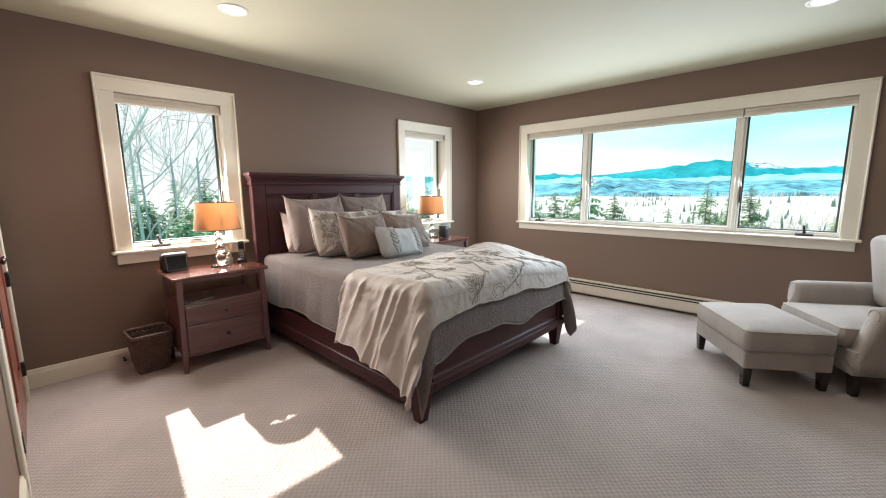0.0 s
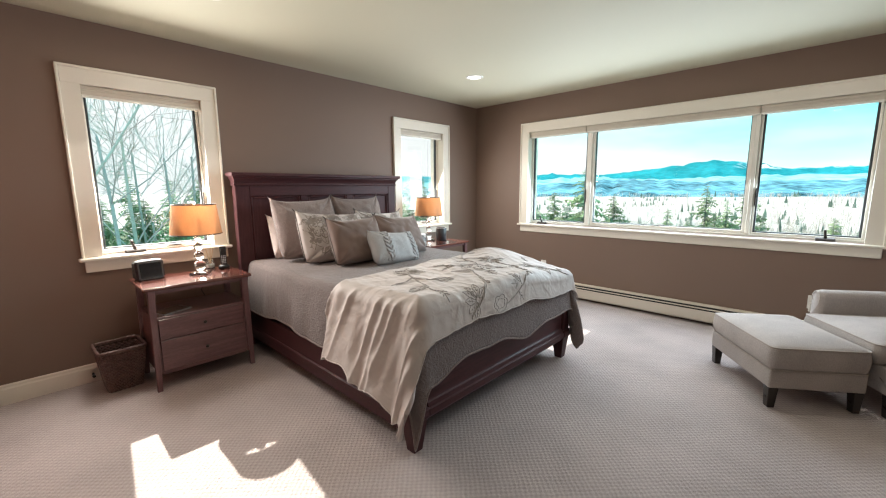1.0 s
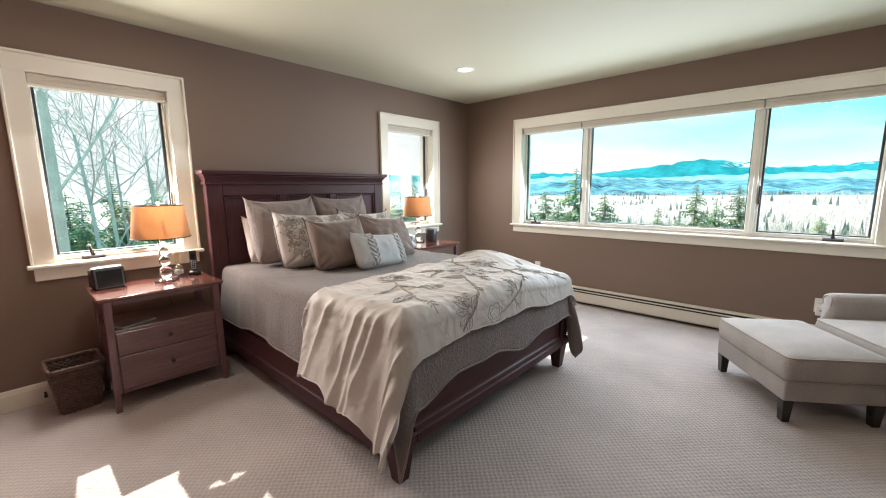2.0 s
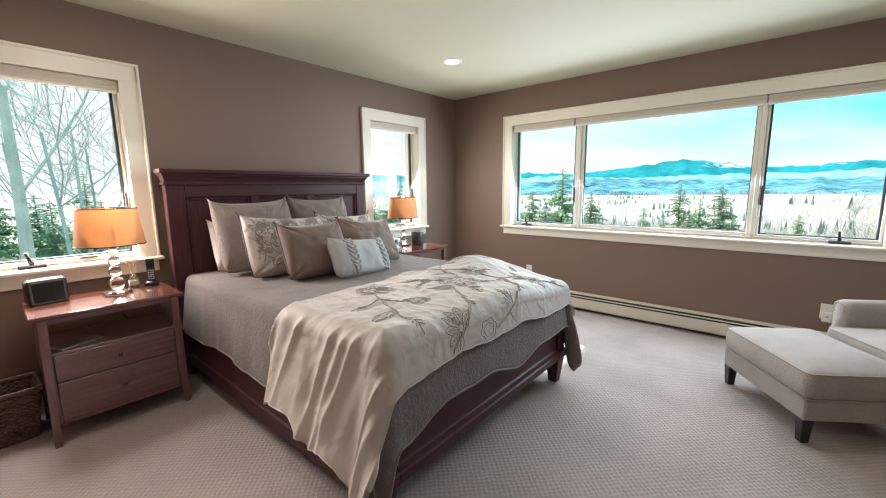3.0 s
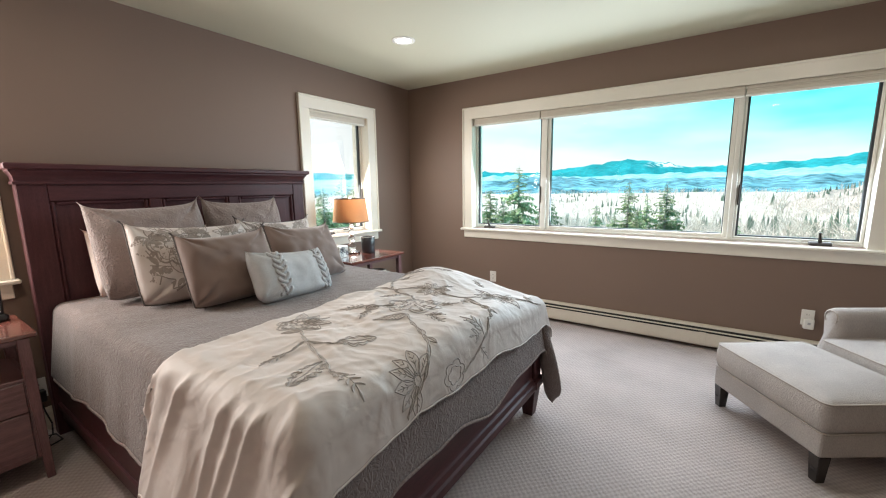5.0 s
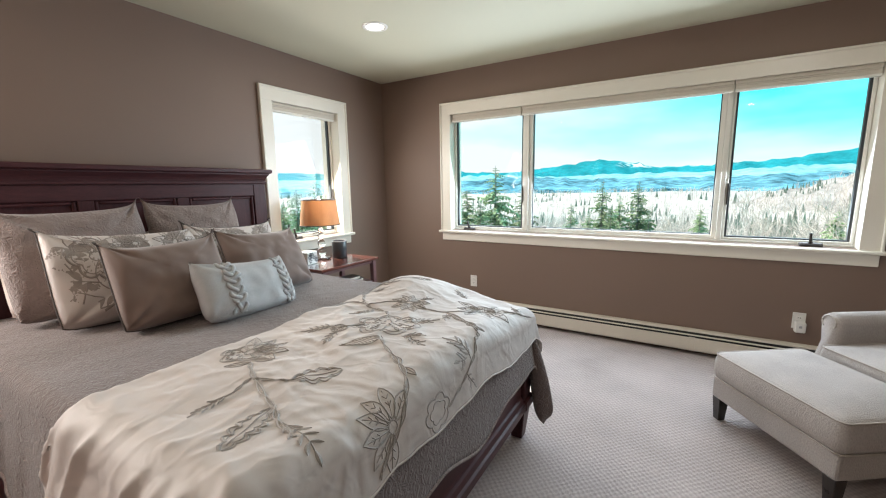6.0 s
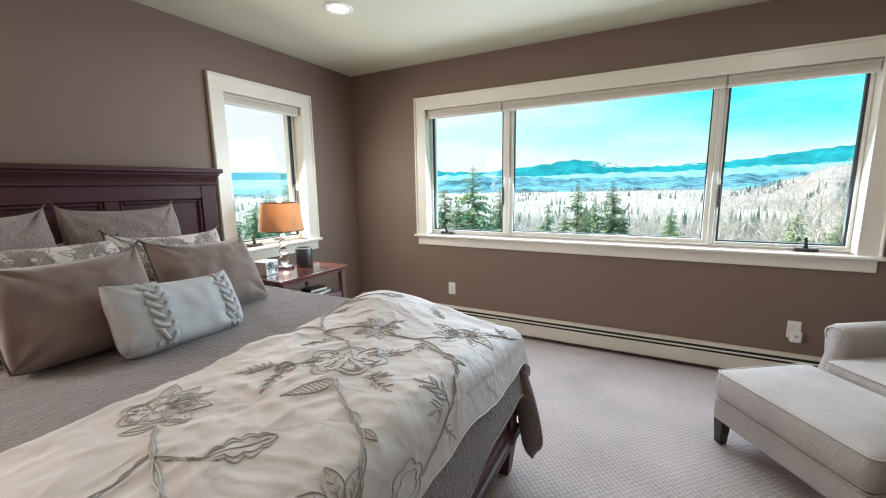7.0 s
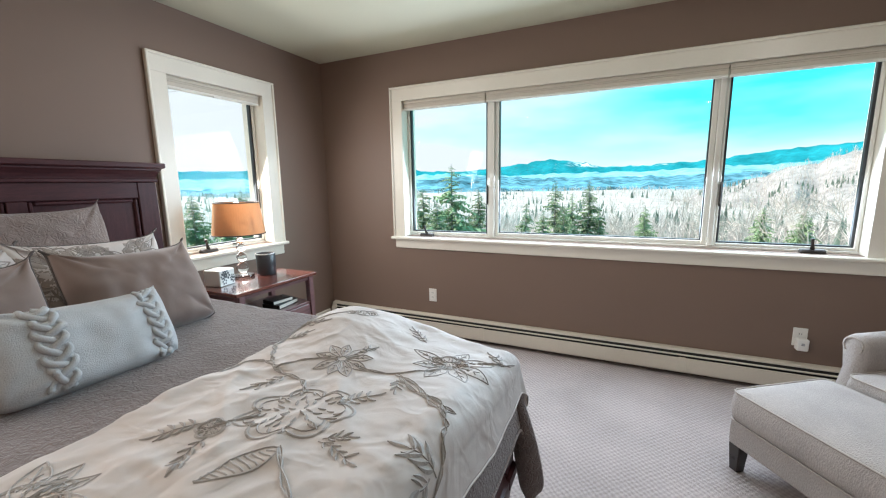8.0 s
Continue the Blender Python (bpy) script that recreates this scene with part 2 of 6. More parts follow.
WOOD_Z = mat("cherry_wood_upright", (0.065, 0.024, 0.027), 0.46, 0.38, 7, 60, 0.06, 0.0008, coat=0.05, stretch=(9, 9, 1), spec=0.2)
STAND_X = mat("nightstand_wood_lengthwise", (0.158, 0.080, 0.083), 0.34, 0.42, 5, 38, 0.06, 0.0008, coat=0.3, stretch=(1, 12, 12), spec=0.5)
STAND_Z = mat("nightstand_wood_upright", (0.158, 0.080, 0.083), 0.34, 0.42, 5, 38, 0.06, 0.0008, coat=0.3, stretch=(12, 12, 1), spec=0.5)
# polished top; the red it takes on in sun is put into the colour
WOOD_TOP = mat("sun_reddened_cherry_top", (0.135, 0.045, 0.034), 0.18, 0.25, 7, 60, 0.03, 0.0005, coat=1.0, stretch=(1, 9, 9))
DARKLEG = mat("espresso_leg", (0.018, 0.012, 0.010), 0.3, 0.2, 20, 200, 0.05, 0.0005, coat=0.3)
DOORWOOD = mat("red_stained_door", (0.22, 0.062, 0.040), 0.35, 0.25, 5, 50, 0.06, 0.0008, coat=0.3, stretch=(9, 9, 1))
QUILT = quilt_mat("taupe_matelasse", (0.152, 0.115, 0.107))
SHAM = quilt_mat("taupe_matelasse_sham", (0.222, 0.168, 0.152))
DUVET = mat("cream_cotton_sateen", (0.505, 0.442, 0.412), 0.62, 0.06, 4, 700, 0.25, 0.0008, sheen=0.2)
crumpled(DUVET, 4.6, 0.0045)
EMBROIDERY = mat("taupe_thread", (0.30, 0.262, 0.238), 0.55, 0.25, 40, 900, 0.5, 0.001, sheen=0.3)
PILLOWTHREAD = mat("brown_thread", (0.235, 0.190, 0.165), 0.6, 0.25, 40, 900, 0.5, 0.001, sheen=0.2)
WHITELINEN = mat("white_cotton", (0.66, 0.56, 0.52), 0.8, 0.05, 6, 700, 0.2, 0.0008)
TAUPE = mat("taupe_satin", (0.185, 0.128, 0.107), 0.72, 0.10, 5, 800, 0.3, 0.0008, sheen=0.3, spec=0.25)
crumpled(TAUPE, 4.0, 0.0010)
PIPING = mat("dark_cord_piping", (0.07, 0.055, 0.05), 0.7, 0.1, 30, 500, 0.2, 0.0006)
KNIT = mat("pale_grey_knit", (0.44, 0.435, 0.44), 0.9, 0.14, 14, 320, 0.7, 0.003)
LINEN = mat("oatmeal_linen", (0.41, 0.368, 0.345), 0.85, 0.22, 5, 240, 1.0, 0.004, stretch=(1, 1, 0.4))
CORD = mat("linen_welt", (0.42, 0.37, 0.33), 0.85, 0.1, 20, 400, 0.4, 0.001)
CHROME = mat("chrome", (0.75, 0.75, 0.76), 0.08, 0.03, 20, 200, 0.0, metal=1.0)
BRONZE = mat("dark_bronze", (0.05, 0.042, 0.038), 0.35, 0.15, 30, 200, 0.1, 0.0005, metal=0.7)
BLACK = mat("black_plastic", (0.012, 0.012, 0.013), 0.3, 0.15, 30, 300, 0.1, 0.0004)
GREYPLASTIC = mat("grey_plastic", (0.10, 0.105, 0.11), 0.35, 0.1, 30, 300, 0.1, 0.0004)
SILVER = mat("silver_plastic", (0.45, 0.45, 0.46), 0.3, 0.08, 30, 300, 0.05, 0.0004, metal=0.5)
SCREEN = mat("dark_glossy_screen", (0.010, 0.014, 0.018), 0.06, 0.1, 10, 100, 0.0, coat=1.0)
KEYCAPS = mat("pale_keys", (0.45, 0.47, 0.5), 0.5, 0.1, 20, 200, 0.0)
WICKER = mat("brown_wicker", (0.125, 0.070, 0.060), 0.36, 0.7, 34, 300, 0.6, 0.002)
WICKERDARK = mat("dark_wicker_lining", (0.045, 0.028, 0.022), 0.8, 0.3, 20, 200, 0.4, 0.002)
CERAMIC = mat("white_glazed_ceramic", (0.72, 0.70, 0.66), 0.15, 0.04, 10, 200, 0.0, coat=0.6)
INK = mat("charcoal_print", (0.06, 0.06, 0.065), 0.4, 0.2, 30, 300, 0.0)
CANDLE = mat("charcoal_canister", (0.045, 0.045, 0.05), 0.35, 0.15, 12, 200, 0.1, 0.0006)
PAPER = mat("page_edges", (0.72, 0.68, 0.6), 0.85, 0.1, 10, 600, 0.3, 0.0006)
REED = mat("reed_sticks", (0.65, 0.45, 0.25), 0.7, 0.1, 30, 300, 0.1, 0.0004)
ENAMEL = mat("heater_enamel", (0.70, 0.64, 0.55), 0.35, 0.05, 4, 160, 0.05, 0.0006)
# near-black that stands for shade in slots, holes and under the bed
RECESS_SHADE = mat("recess_shade_black", (0.012, 0.011, 0.010), 0.6, 0.2, 20, 200, 0.1, 0.0006)
PLATE = mat("white_plastic_plate", (0.80, 0.78, 0.74), 0.3, 0.03, 20, 200, 0.0)
SHADE = shade_mat()
CRYSTAL = crystal_mat()
PANE = pane_mat("window_glass", (0.97, 0.985, 0.985), 0.2)
LAMPGLOW = glow_mat("lit_lamp_lens", (1.0, 0.93, 0.80), 2.2)
BARK = mat("grey_bark", (0.32, 0.30, 0.29), 0.9, 0.3, 3, 40, 0.5, 0.01)
# lighter than any near bark: paling by distance is put into the colour
WOODS = mat("distance_paled_branches", (0.64, 0.56, 0.52), 0.9, 0.4, 0.05, 1.0, 0.0)
PALEBARK = mat("pale_bark", (0.40, 0.36, 0.32), 0.9, 0.3, 3, 40, 0.5, 0.01)
NEEDLES = mat("spruce_needles", (0.20, 0.275, 0.145), 0.8, 0.5, 0.8, 12, 0.0, random_tint=0.25)
# near needles made paler and bluer, with distance haze in the colour
FARNEEDLES = mat("distance_paled_evergreen", (0.26, 0.33, 0.27), 0.9, 0.5, 0.05, 0.6, 0.0)
SOIL = mat("pale_winter_ground", (0.36, 0.335, 0.33), 0.95, 0.4, 0.04, 0.2, 0.0, spec=0.1)
# forest colour pushed to blue: the distance haze is in the base colour
FARHILL = mat("haze_blue_mountain", (0.016, 0.185, 0.228), 0.95, 0.45, 0.004, 0.03, 0.0, spec=0.0)
# blue tint and strong mottling paint the haze patches onto these hills
MIDHILL = mat("haze_tinted_hill", (0.085, 0.21, 0.28), 0.95, 1.0, 0.006, 0.03, 0.0, spec=0.0)
# colour of the haze itself, for the ridge that stands in for it
HAZEBAND = mat("pale_haze_band", (0.17, 0.38, 0.45), 0.95, 0.6, 0.004, 0.02, 0.0, spec=0.0, stretch=(1, 1, 4))
NEARHILL = mat("bare_woodland_slope", (0.26, 0.25, 0.25), 0.95, 0.5, 0.02, 0.15, 0.0, spec=0.0)


def snow_caps(m, low, high):
    """Ragged snow on the summits of a range, from one height upwards."""
    nt = m.node_tree
    N, L = nt.nodes, nt.links
    p, tc, sep = N["Principled BSDF"], N.new("ShaderNodeTexCoord"), N.new("ShaderNodeSeparateXYZ")
    n, rise, rag, mul, near, mix = N.new("ShaderNodeTexNoise"), N.new("ShaderNodeMapRange"), N.new("ShaderNodeMapRange"), N.new("ShaderNodeMath"), N.new("ShaderNodeMapRange"), N.new("ShaderNodeMix")
    n.inputs["Scale"].default_value, n.inputs["Detail"].default_value = 0.016, 4
    L.new(tc.outputs["Object"], n.inputs["Vector"])
    L.new(tc.outputs["Object"], sep.inputs[0])
    rise.inputs[1].default_value, rise.inputs[2].default_value = low, high
    L.new(sep.outputs[2], rise.inputs[0])
    rag.inputs[1].default_value, rag.inputs[2].default_value = 0.46, 0.56
    L.new(n.outputs["Fac"], rag.inputs[0])
    mul.operation = "MULTIPLY"
    L.new(rise.outputs[0], mul.inputs[0])
    L.new(rag.outputs[0], mul.inputs[1])
    # only the middle summits carry it
    near.inputs[1].default_value, near.inputs[2].default_value, near.inputs[3].default_value, near.inputs[4].default_value = 330, 480, 1, 0
    off, size = N.new("ShaderNodeMath"), N.new("ShaderNodeMath")
    off.operation, size.operation = "ADD", "ABSOLUTE"
    off.inputs[1].default_value = 60
    L.new(sep.outputs[0], off.inputs[0])
    L.new(off.outputs[0], size.inputs[0])
    L.new(size.outputs[0], near.inputs[0])
    m2 = N.new("ShaderNodeMath")
    m2.operation = "MULTIPLY"
    L.new(mul.outputs[0], m2.inputs[0])
    L.new(near.outputs[0], m2.inputs[1])
    mix.data_type = "RGBA"
    L.new(m2.outputs[0], mix.inputs["Factor"])
    L.new(p.inputs["Base Color"].links[0].from_socket, mix.inputs["A"])
    mix.inputs["B"].default_value = (0.78, 0.82, 0.85, 1)
    L.new(mix.outputs["Result"], p.inputs["Base Color"])


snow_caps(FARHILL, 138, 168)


# ---- mesh helpers ----
def link(name, bm, material, parent=None, label="", smooth=False):
    me = bpy.data.meshes.new(name)
    if smooth:
        for f in bm.faces:
            f.smooth = True
    bm.to_mesh(me)
    bm.free()
    me.materials.append(material)
    ob = new(name, me)
    if parent:
        ob.parent = parent
    if label:
        ob["label"] = label
    return ob


def part(name, bm, material, parent, label="", smooth=False):
    return link(name, bm, material, parent, label, smooth)


def thing(name, m, label, category, group="", kind=""):
    ob = new(name)
    ob.empty_display_size = 0.1
    ob.matrix_basis = m
    return tagged(ob, label, category, group, kind)


def box(x0, x1, y0, y1, z0, z1, bevel=0.0, bm=None, seg=1):
    own = bmesh.new()
    bmesh.ops.create_cube(own, size=1)
    for v in own.verts:
        v.co = Vector(((x0 + x1) / 2 + v.co.x * (x1 - x0), (y0 + y1) / 2 + v.co.y * (y1 - y0), (z0 + z1) / 2 + v.co.z * (z1 - z0)))
    if bevel:
        bmesh.ops.bevel(own, geom=own.edges[:], offset=bevel, segments=seg, profile=0.6, affect="EDGES")
    return merge(own, bm)


def merge(own, bm):
    if bm is None:
        return own
    me = bpy.data.meshes.new("tmp")
    own.to_mesh(me)
    own.free()
    bm.from_mesh(me)
    bpy.data.meshes.remove(me)
    return bm


def grid_faces(bm, rows, close_u=False, close_v=False):
    """Faces over rows of points (row by row)."""
    vs = [[bm.verts.new(p) for p in r] for r in rows]
    n, k = len(vs), len(vs[0])
    for i in range(n if close_u else n - 1):
        for j in range(k if close_v else k - 1):
            a, b, c, d = vs[i][j], vs[i][(j + 1) % k], vs[(i + 1) % n][(j + 1) % k], vs[(i + 1) % n][j]
            bm.faces.new((a, b, c, d))
    return vs


def lathe(profile, n=24, bm=None, sx=1.0, sy=1.0, cap=True):
    bm = bm or bmesh.new()
    rows = [[(r * sx * math.cos(2 * math.pi * i / n), r * sy * math.sin(2 * math.pi * i / n), z) for i in range(n)] for r, z in profile]
    vs = grid_faces(bm, rows, close_v=True)
    if cap:
        bm.faces.new(list(reversed(vs[0])))
        bm.faces.new(vs[-1])
    return bm


def tube(points, radius, n=6, bm=None, closed=False):
    """A round cord through points; radius: one, or one for each point."""
    bm = bm or bmesh.new()
    pts = [Vector(p) for p in points]
    k = len(pts)
    rows = []
    up = Vector((0, 0, 1))
    for i, p in enumerate(pts):
        d = (pts[(i + 1) % k] - pts[i - 1]) if closed else (pts[min(i + 1, k - 1)] - pts[max(i - 1, 0)])
        d = d.normalized() if d.length > 1e-9 else Vector((0, 0, 1))
        a = d.cross(up)
        if a.length < 0.05:
            a = d.cross(Vector((1, 0, 0)))
        a.normalize()
        b = a.cross(d)
        r = radius[i] if isinstance(radius, (list, tuple)) else radius
        rows.append([p + (a * math.cos(2 * math.pi * j / n) + b * math.sin(2 * math.pi * j / n)) * r for j in range(n)])
    vs = grid_faces(bm, rows, close_u=closed, close_v=True)
    if not closed:
        bm.faces.new(list(reversed(vs[0])))
        bm.faces.new(vs[-1])
    return bm


def prism(outline, x0, x1, bm=None, bevel=0.0):
    """An outline in (y, z), drawn out along x."""
    own = bmesh.new()
    a = [own.verts.new((x0, y, z)) for y, z in outline]
    b = [own.verts.new((x1, y, z)) for y, z in outline]
    own.faces.new(list(reversed(a)))
    own.faces.new(b)
    for i in range(len(a)):
        j = (i + 1) % len(a)
        own.faces.new((a[i], a[j], b[j], b[i]))
    bmesh.ops.recalc_face_normals(own, faces=own.faces[:])
    if bevel:
        bmesh.ops.bevel(own, geom=own.edges[:], offset=bevel, segments=1, affect="EDGES")
    return merge(own, bm)


def leg_bm(x, y, z1, top, bottom, dx=0.0, dy=0.0, bevel=0.003):
    """A square leg that tapers and leans to its foot."""
    own = bmesh.new()
    lo = [own.verts.new((x + dx + sx * bottom / 2, y + dy + sy * bottom / 2, 0)) for sx, sy in ((-1, -1), (1, -1), (1, 1), (-1, 1))]
    hi = [own.verts.new((x + sx * top / 2, y + sy * top / 2, z1)) for sx, sy in ((-1, -1), (1, -1), (1, 1), (-1, 1))]
    own.faces.new(list(reversed(lo)))
    own.faces.new(hi)
    for i in range(4):
        j = (i + 1) % 4
        own.faces.new((lo[i], lo[j], hi[j], hi[i]))
    if bevel:
        bmesh.ops.bevel(own, geom=own.edges[:], offset=bevel, segments=1, affect="EDGES")
    return own


def plain(name, bm, material, label, category, kind="structure"):
    return tagged(link(name, bm, material), label, category, kind=kind)


def wall_with_holes(name, m, length, height, thick, holes, label):
    """A wall along local x, its room face at y = 0, with openings (x0, x1, z0, z1) through it."""
    bm = bmesh.new()
    xs = sorted({0, length, *[h[0] for h in holes], *[h[1] for h in holes]})
    for x0, x1 in zip(xs, xs[1:]):
        cut = [h for h in holes if h[0] <= x0 and h[1] >= x1]
        if cut:
            box(x0, x1, 0, thick, 0, cut[0][2], bm=bm) if cut[0][2] > 0 else None
            box(x0, x1, 0, thick, cut[0][3], height, bm=bm)
        else:
            box(x0, x1, 0, thick, 0, height, bm=bm)
    bmesh.ops.remove_doubles(bm, verts=bm.verts[:], dist=0.0005)
    ob = plain(name, bm, WALL, label, "wall")
    ob.matrix_basis = m
    return ob


# ---- shell of the room ----
T = 0.22
wall_with_holes("wall_west", pose(WX, BY, 0, 0, 0, 90), WY - BY, CEIL, T,
                [(3.14 - BY, 3.88 - BY, 0.885, 2.055), (5.90 - BY, 6.65 - BY, 0.885, 2.055)], "taupe painted wall behind the bed with two windows")
wall_with_holes("wall_north", pose(WX - T, WY, 0), EX - WX + 2 * T, CEIL, T, [(-4.51 - WX + T, -1.43 - WX + T, 0.885, 2.055)],
                "taupe painted wall with one wide picture window")
wall_with_holes("wall_south", pose(-2.62, DY, 0, 0, 0, 180), 2.74, CEIL, 0.12, [(1.41, 2.52, 0, 2.05)], "taupe painted wall with wooden closet doors")
wall_with_holes("wall_passage", pose(-2.62, DY - 0.12, 0, 0, 0, -90), DY - 0.12 - BY, CEIL, 0.12, [], "plain taupe wall beside the entry")
wall_with_holes("wall_entry", pose(EX + T, BY, 0, 0, 0, 180), EX - WX + 2 * T, CEIL, T, [], "plain taupe wall at the entry")
wall_with_holes("wall_east", pose(EX, WY, 0, 0, 0, -90), WY - BY, CEIL, T, [], "plain taupe wall opposite the bed")
plain("floor", box(WX, EX, BY, WY, -0.20, 0.0), CARPET, "beige looped wall-to-wall carpet", "carpet")
plain("ceiling", box(WX - T, EX + T, BY - T, WY + T, CEIL, CEIL + 0.15), CEILING, "smooth cream painted ceiling", "ceiling")


def baseboard(m, length, label):
    prof = [(0, 0), (-0.016, 0), (-0.016, 0.100), (-0.011, 0.112), (-0.011, 0.122), (-0.006, 0.130), (0, 0.130)]
    ob = plain("baseboard", prism(prof, 0, length), TRIM, label, "baseboard")
    ob.matrix_basis = m


baseboard(pose(WX, DY + 0.003, 0, 0, 0, 90), WY - DY - 0.075, "cream moulded baseboard under the bed wall windows")
baseboard(pose(-2.62, DY, 0, 0, 0, 180), 1.315, "cream moulded baseboard beside the door")
baseboard(pose(EX, WY - 0.01, 0, 0, 0, -90), WY - BY - 0.02, "cream moulded baseboard on a plain wall")
baseboard(pose(-0.95, WY, 0), EX + 0.93, "cream moulded baseboard past the heater")


# ---- windows ----
def crank(parent, x, y, z, flip=1):
    base = prism([(y - 0.030, z), (y + 0.012, z), (y + 0.012, z + 0.020), (y + 0.002, z + 0.030), (y - 0.016, z + 0.026), (y - 0.030, z + 0.010)], x - 0.062, x + 0.062, bevel=0.005)
    c = part("crank", base, BRONZE, parent, "dark bronze window crank")
    part("crank_handle", tube([(x, y - 0.006, z + 0.022), (x - 0.008 * flip, y - 0.010, z + 0.045), (x - 0.016 * flip, y - 0.012, z + 0.075), (x - 0.020 * flip, y - 0.012, z + 0.095)], [0.013, 0.010, 0.008, 0.010], 8), BRONZE, c, smooth=True)


def build_window(name, m, width, sashes, mullions, label, joins):
    """A cased window. local x along the wall, y outwards, z up from the bottom of the opening. sashes: (x0, x1, operable)."""
    H = 1.17
    w = thing(name, m, label, "window", kind="structure")
    cw = 0.088
    # casing boards with a raised back band
    for nm, x0, x1 in (("casing_board", -cw, 0.017), ("casing_board", width - 0.017, width + cw)):
        part(nm, box(x0, x1, -0.020, 0.0, -0.006, H - 0.0165, 0.0008), TRIM, w)
        edge = x0 if x0 < 0 else x1
        part("back_band", box(edge - 0.008, edge + 0.008, -0.032, 0.0, -0.006, H + cw, 0.004), TRIM, w)
    part("head_casing", box(-cw + 0.01, width + cw - 0.01, -0.0203, 0.0, H - 0.016, H + cw, 0.0008), TRIM, w)
    part("back_band", box(-cw - 0.008, width + cw + 0.008, -0.033, 0.0, H + cw - 0.008, H + cw + 0.009, 0.004), TRIM, w)
    part("window_sill", box(-cw - 0.025, width + cw + 0.025, -0.055, 0.075, -0.026, -0.002, 0.006), TRIM, w)
    part("apron", box(-cw + 0.004, width + cw - 0.004, -0.019, 0.0, -0.105, -0.028, 0.004), TRIM, w)
    # jamb liners
    part("jamb_liner", box(0.0005, 0.014, 0.0, T, 0, H, 0.002), TRIM, w)
    part("jamb_liner", box(width - 0.014, width - 0.0005, 0.0, T, 0, H, 0.002), TRIM, w)
    part("jamb_liner", box(0.014, width - 0.014, 0.0, T, H - 0.014, H - 0.0005, 0.002), TRIM, w)
    part("sill_liner", box(0.014, width - 0.014, 0.077, T, 0.0005, 0.016, 0.002), FRAME, w)
    for x0, x1 in mullions:
        part("mullion", box(x0, x1, 0.070, 0.17, 0.016, H - 0.014, 0.004), FRAME, w)
    for x0, x1, operable in sashes:
        f = 0.018 if operable else 0.030
        s = part("sash", bmesh.new(), FRAME, w)
        bm = bmesh.new()
        z0, z1 = 0.018, H - 0.016
        for b in ((x0, x0 + f, z0, z1), (x1 - f, x1, z0, z1), (x0 + f, x1 - f, z0, z0 + f), (x0 + f, x1 - f, z1 - f, z1)):
            box(b[0], b[1], 0.086, 0.150, b[2], b[3], 0.003, bm)
        bm.to_mesh(s.data)
        bm.free()
        gx0, gx1, gz0, gz1 = x0 + f, x1 - f, z0 + f, z1 - f
        if operable:
            g = bmesh.new()
            k = 0.015
            for b in ((gx0 - 0.004, gx0 + k, gz0 - 0.004, gz1), (gx1 - k, gx1 + 0.004, gz0 - 0.004, gz1), (gx0 + k, gx1 - k, gz0 - 0.004, gz0 + k * 0.7), (gx0 + k, gx1 - k, gz1 - k, gz1)):
                box(b[0], b[1], 0.100, 0.128, b[2], b[3], 0.002, g)
            part("screen_frame", g, GASKET, s, "dark metal insert frame")
        else:
            g = bmesh.new()
            for b in ((gx0, gx0 + 0.007, gz0, gz1), (gx1 - 0.007, gx1, gz0, gz1), (gx0, gx1, gz0, gz0 + 0.007), (gx0, gx1, gz1 - 0.007, gz1)):
                box(b[0], b[1], 0.100, 0.126, b[2], b[3], 0.0, g)
            part("glazing_bead", g, GASKET, s)
        p = part("pane", box(gx0, gx1, 0.118, 0.123, gz0, gz1), PANE, s, "clear glass pane")
        p.visible_shadow = False
    # raised pleated blinds
    for i, (x0, x1) in enumerate(joins):
        b = thing("pleated_blind", m @ pose((x0 + x1) / 2, 0.035, H - 0.090), "beige pleated blind drawn up under the window head", "blind", "raised window blinds")
        hw = (x1 - x0) / 2 - 0.003
        part("headrail", box(-hw, hw, -0.024, 0.024, 0.050, 0.074, 0.004), SHADECLOTH, b)
        bm = bmesh.new()
        for z0, z1 in ((0.0150, 0.0385), (0.0395, 0.0492)):
            box(-hw + 0.003, hw - 0.003, -0.021, 0.021, z0, z1, 0.002, bm)
        part("folded_cloth", bm, SHADECLOTH, b)
        part("bottom_rail", box(-hw, hw, -0.023, 0.023, 0.0, 0.0145, 0.004), FRAME, b)
        part("pull_tab", box(-0.03, 0.03, -0.026, -0.018, -0.007, 0.004, 0.002), PLATE, b)
    return w


w1 = build_window("window_1", pose(WX, 3.14, 0.885, 0, 0, 90), 0.74, [(0.016, 0.724, True)], [], "cream cased casement window beside the bed", [(0.016, 0.724)])
w2 = build_window("window_2", pose(WX, 5.90, 0.885, 0, 0, 90), 0.75, [(0.016, 0.734, True)], [], "cream cased casement window near the corner", [(0.016, 0.734)])
w3 = build_window("window_3", pose(-4.51, WY, 0.885), 3.08, [(0.016, 0.764, True), (0.811, 2.295, False), (2.331, 3.064, True)], [(0.765, 0.810), (2.296, 2.330)],
                  "wide cream cased picture window with two side casements", [(0.016, 0.755), (0.755, 2.325), (2.325, 3.064)])
crank(w1, 0.21, 0.055, -0.002)
crank(w2, 0.21, 0.055, -0.002)
crank(w3, 0.20, 0.055, -0.002)
crank(w3, 2.84, 0.055, -0.002, 0.3)
for w, x in ((w1, 0.47), (w2, 0.47)):
    part("latch", box(x - 0.045, x + 0.045, 0.072, 0.084, 0.024, 0.034, 0.003), BRONZE, w)
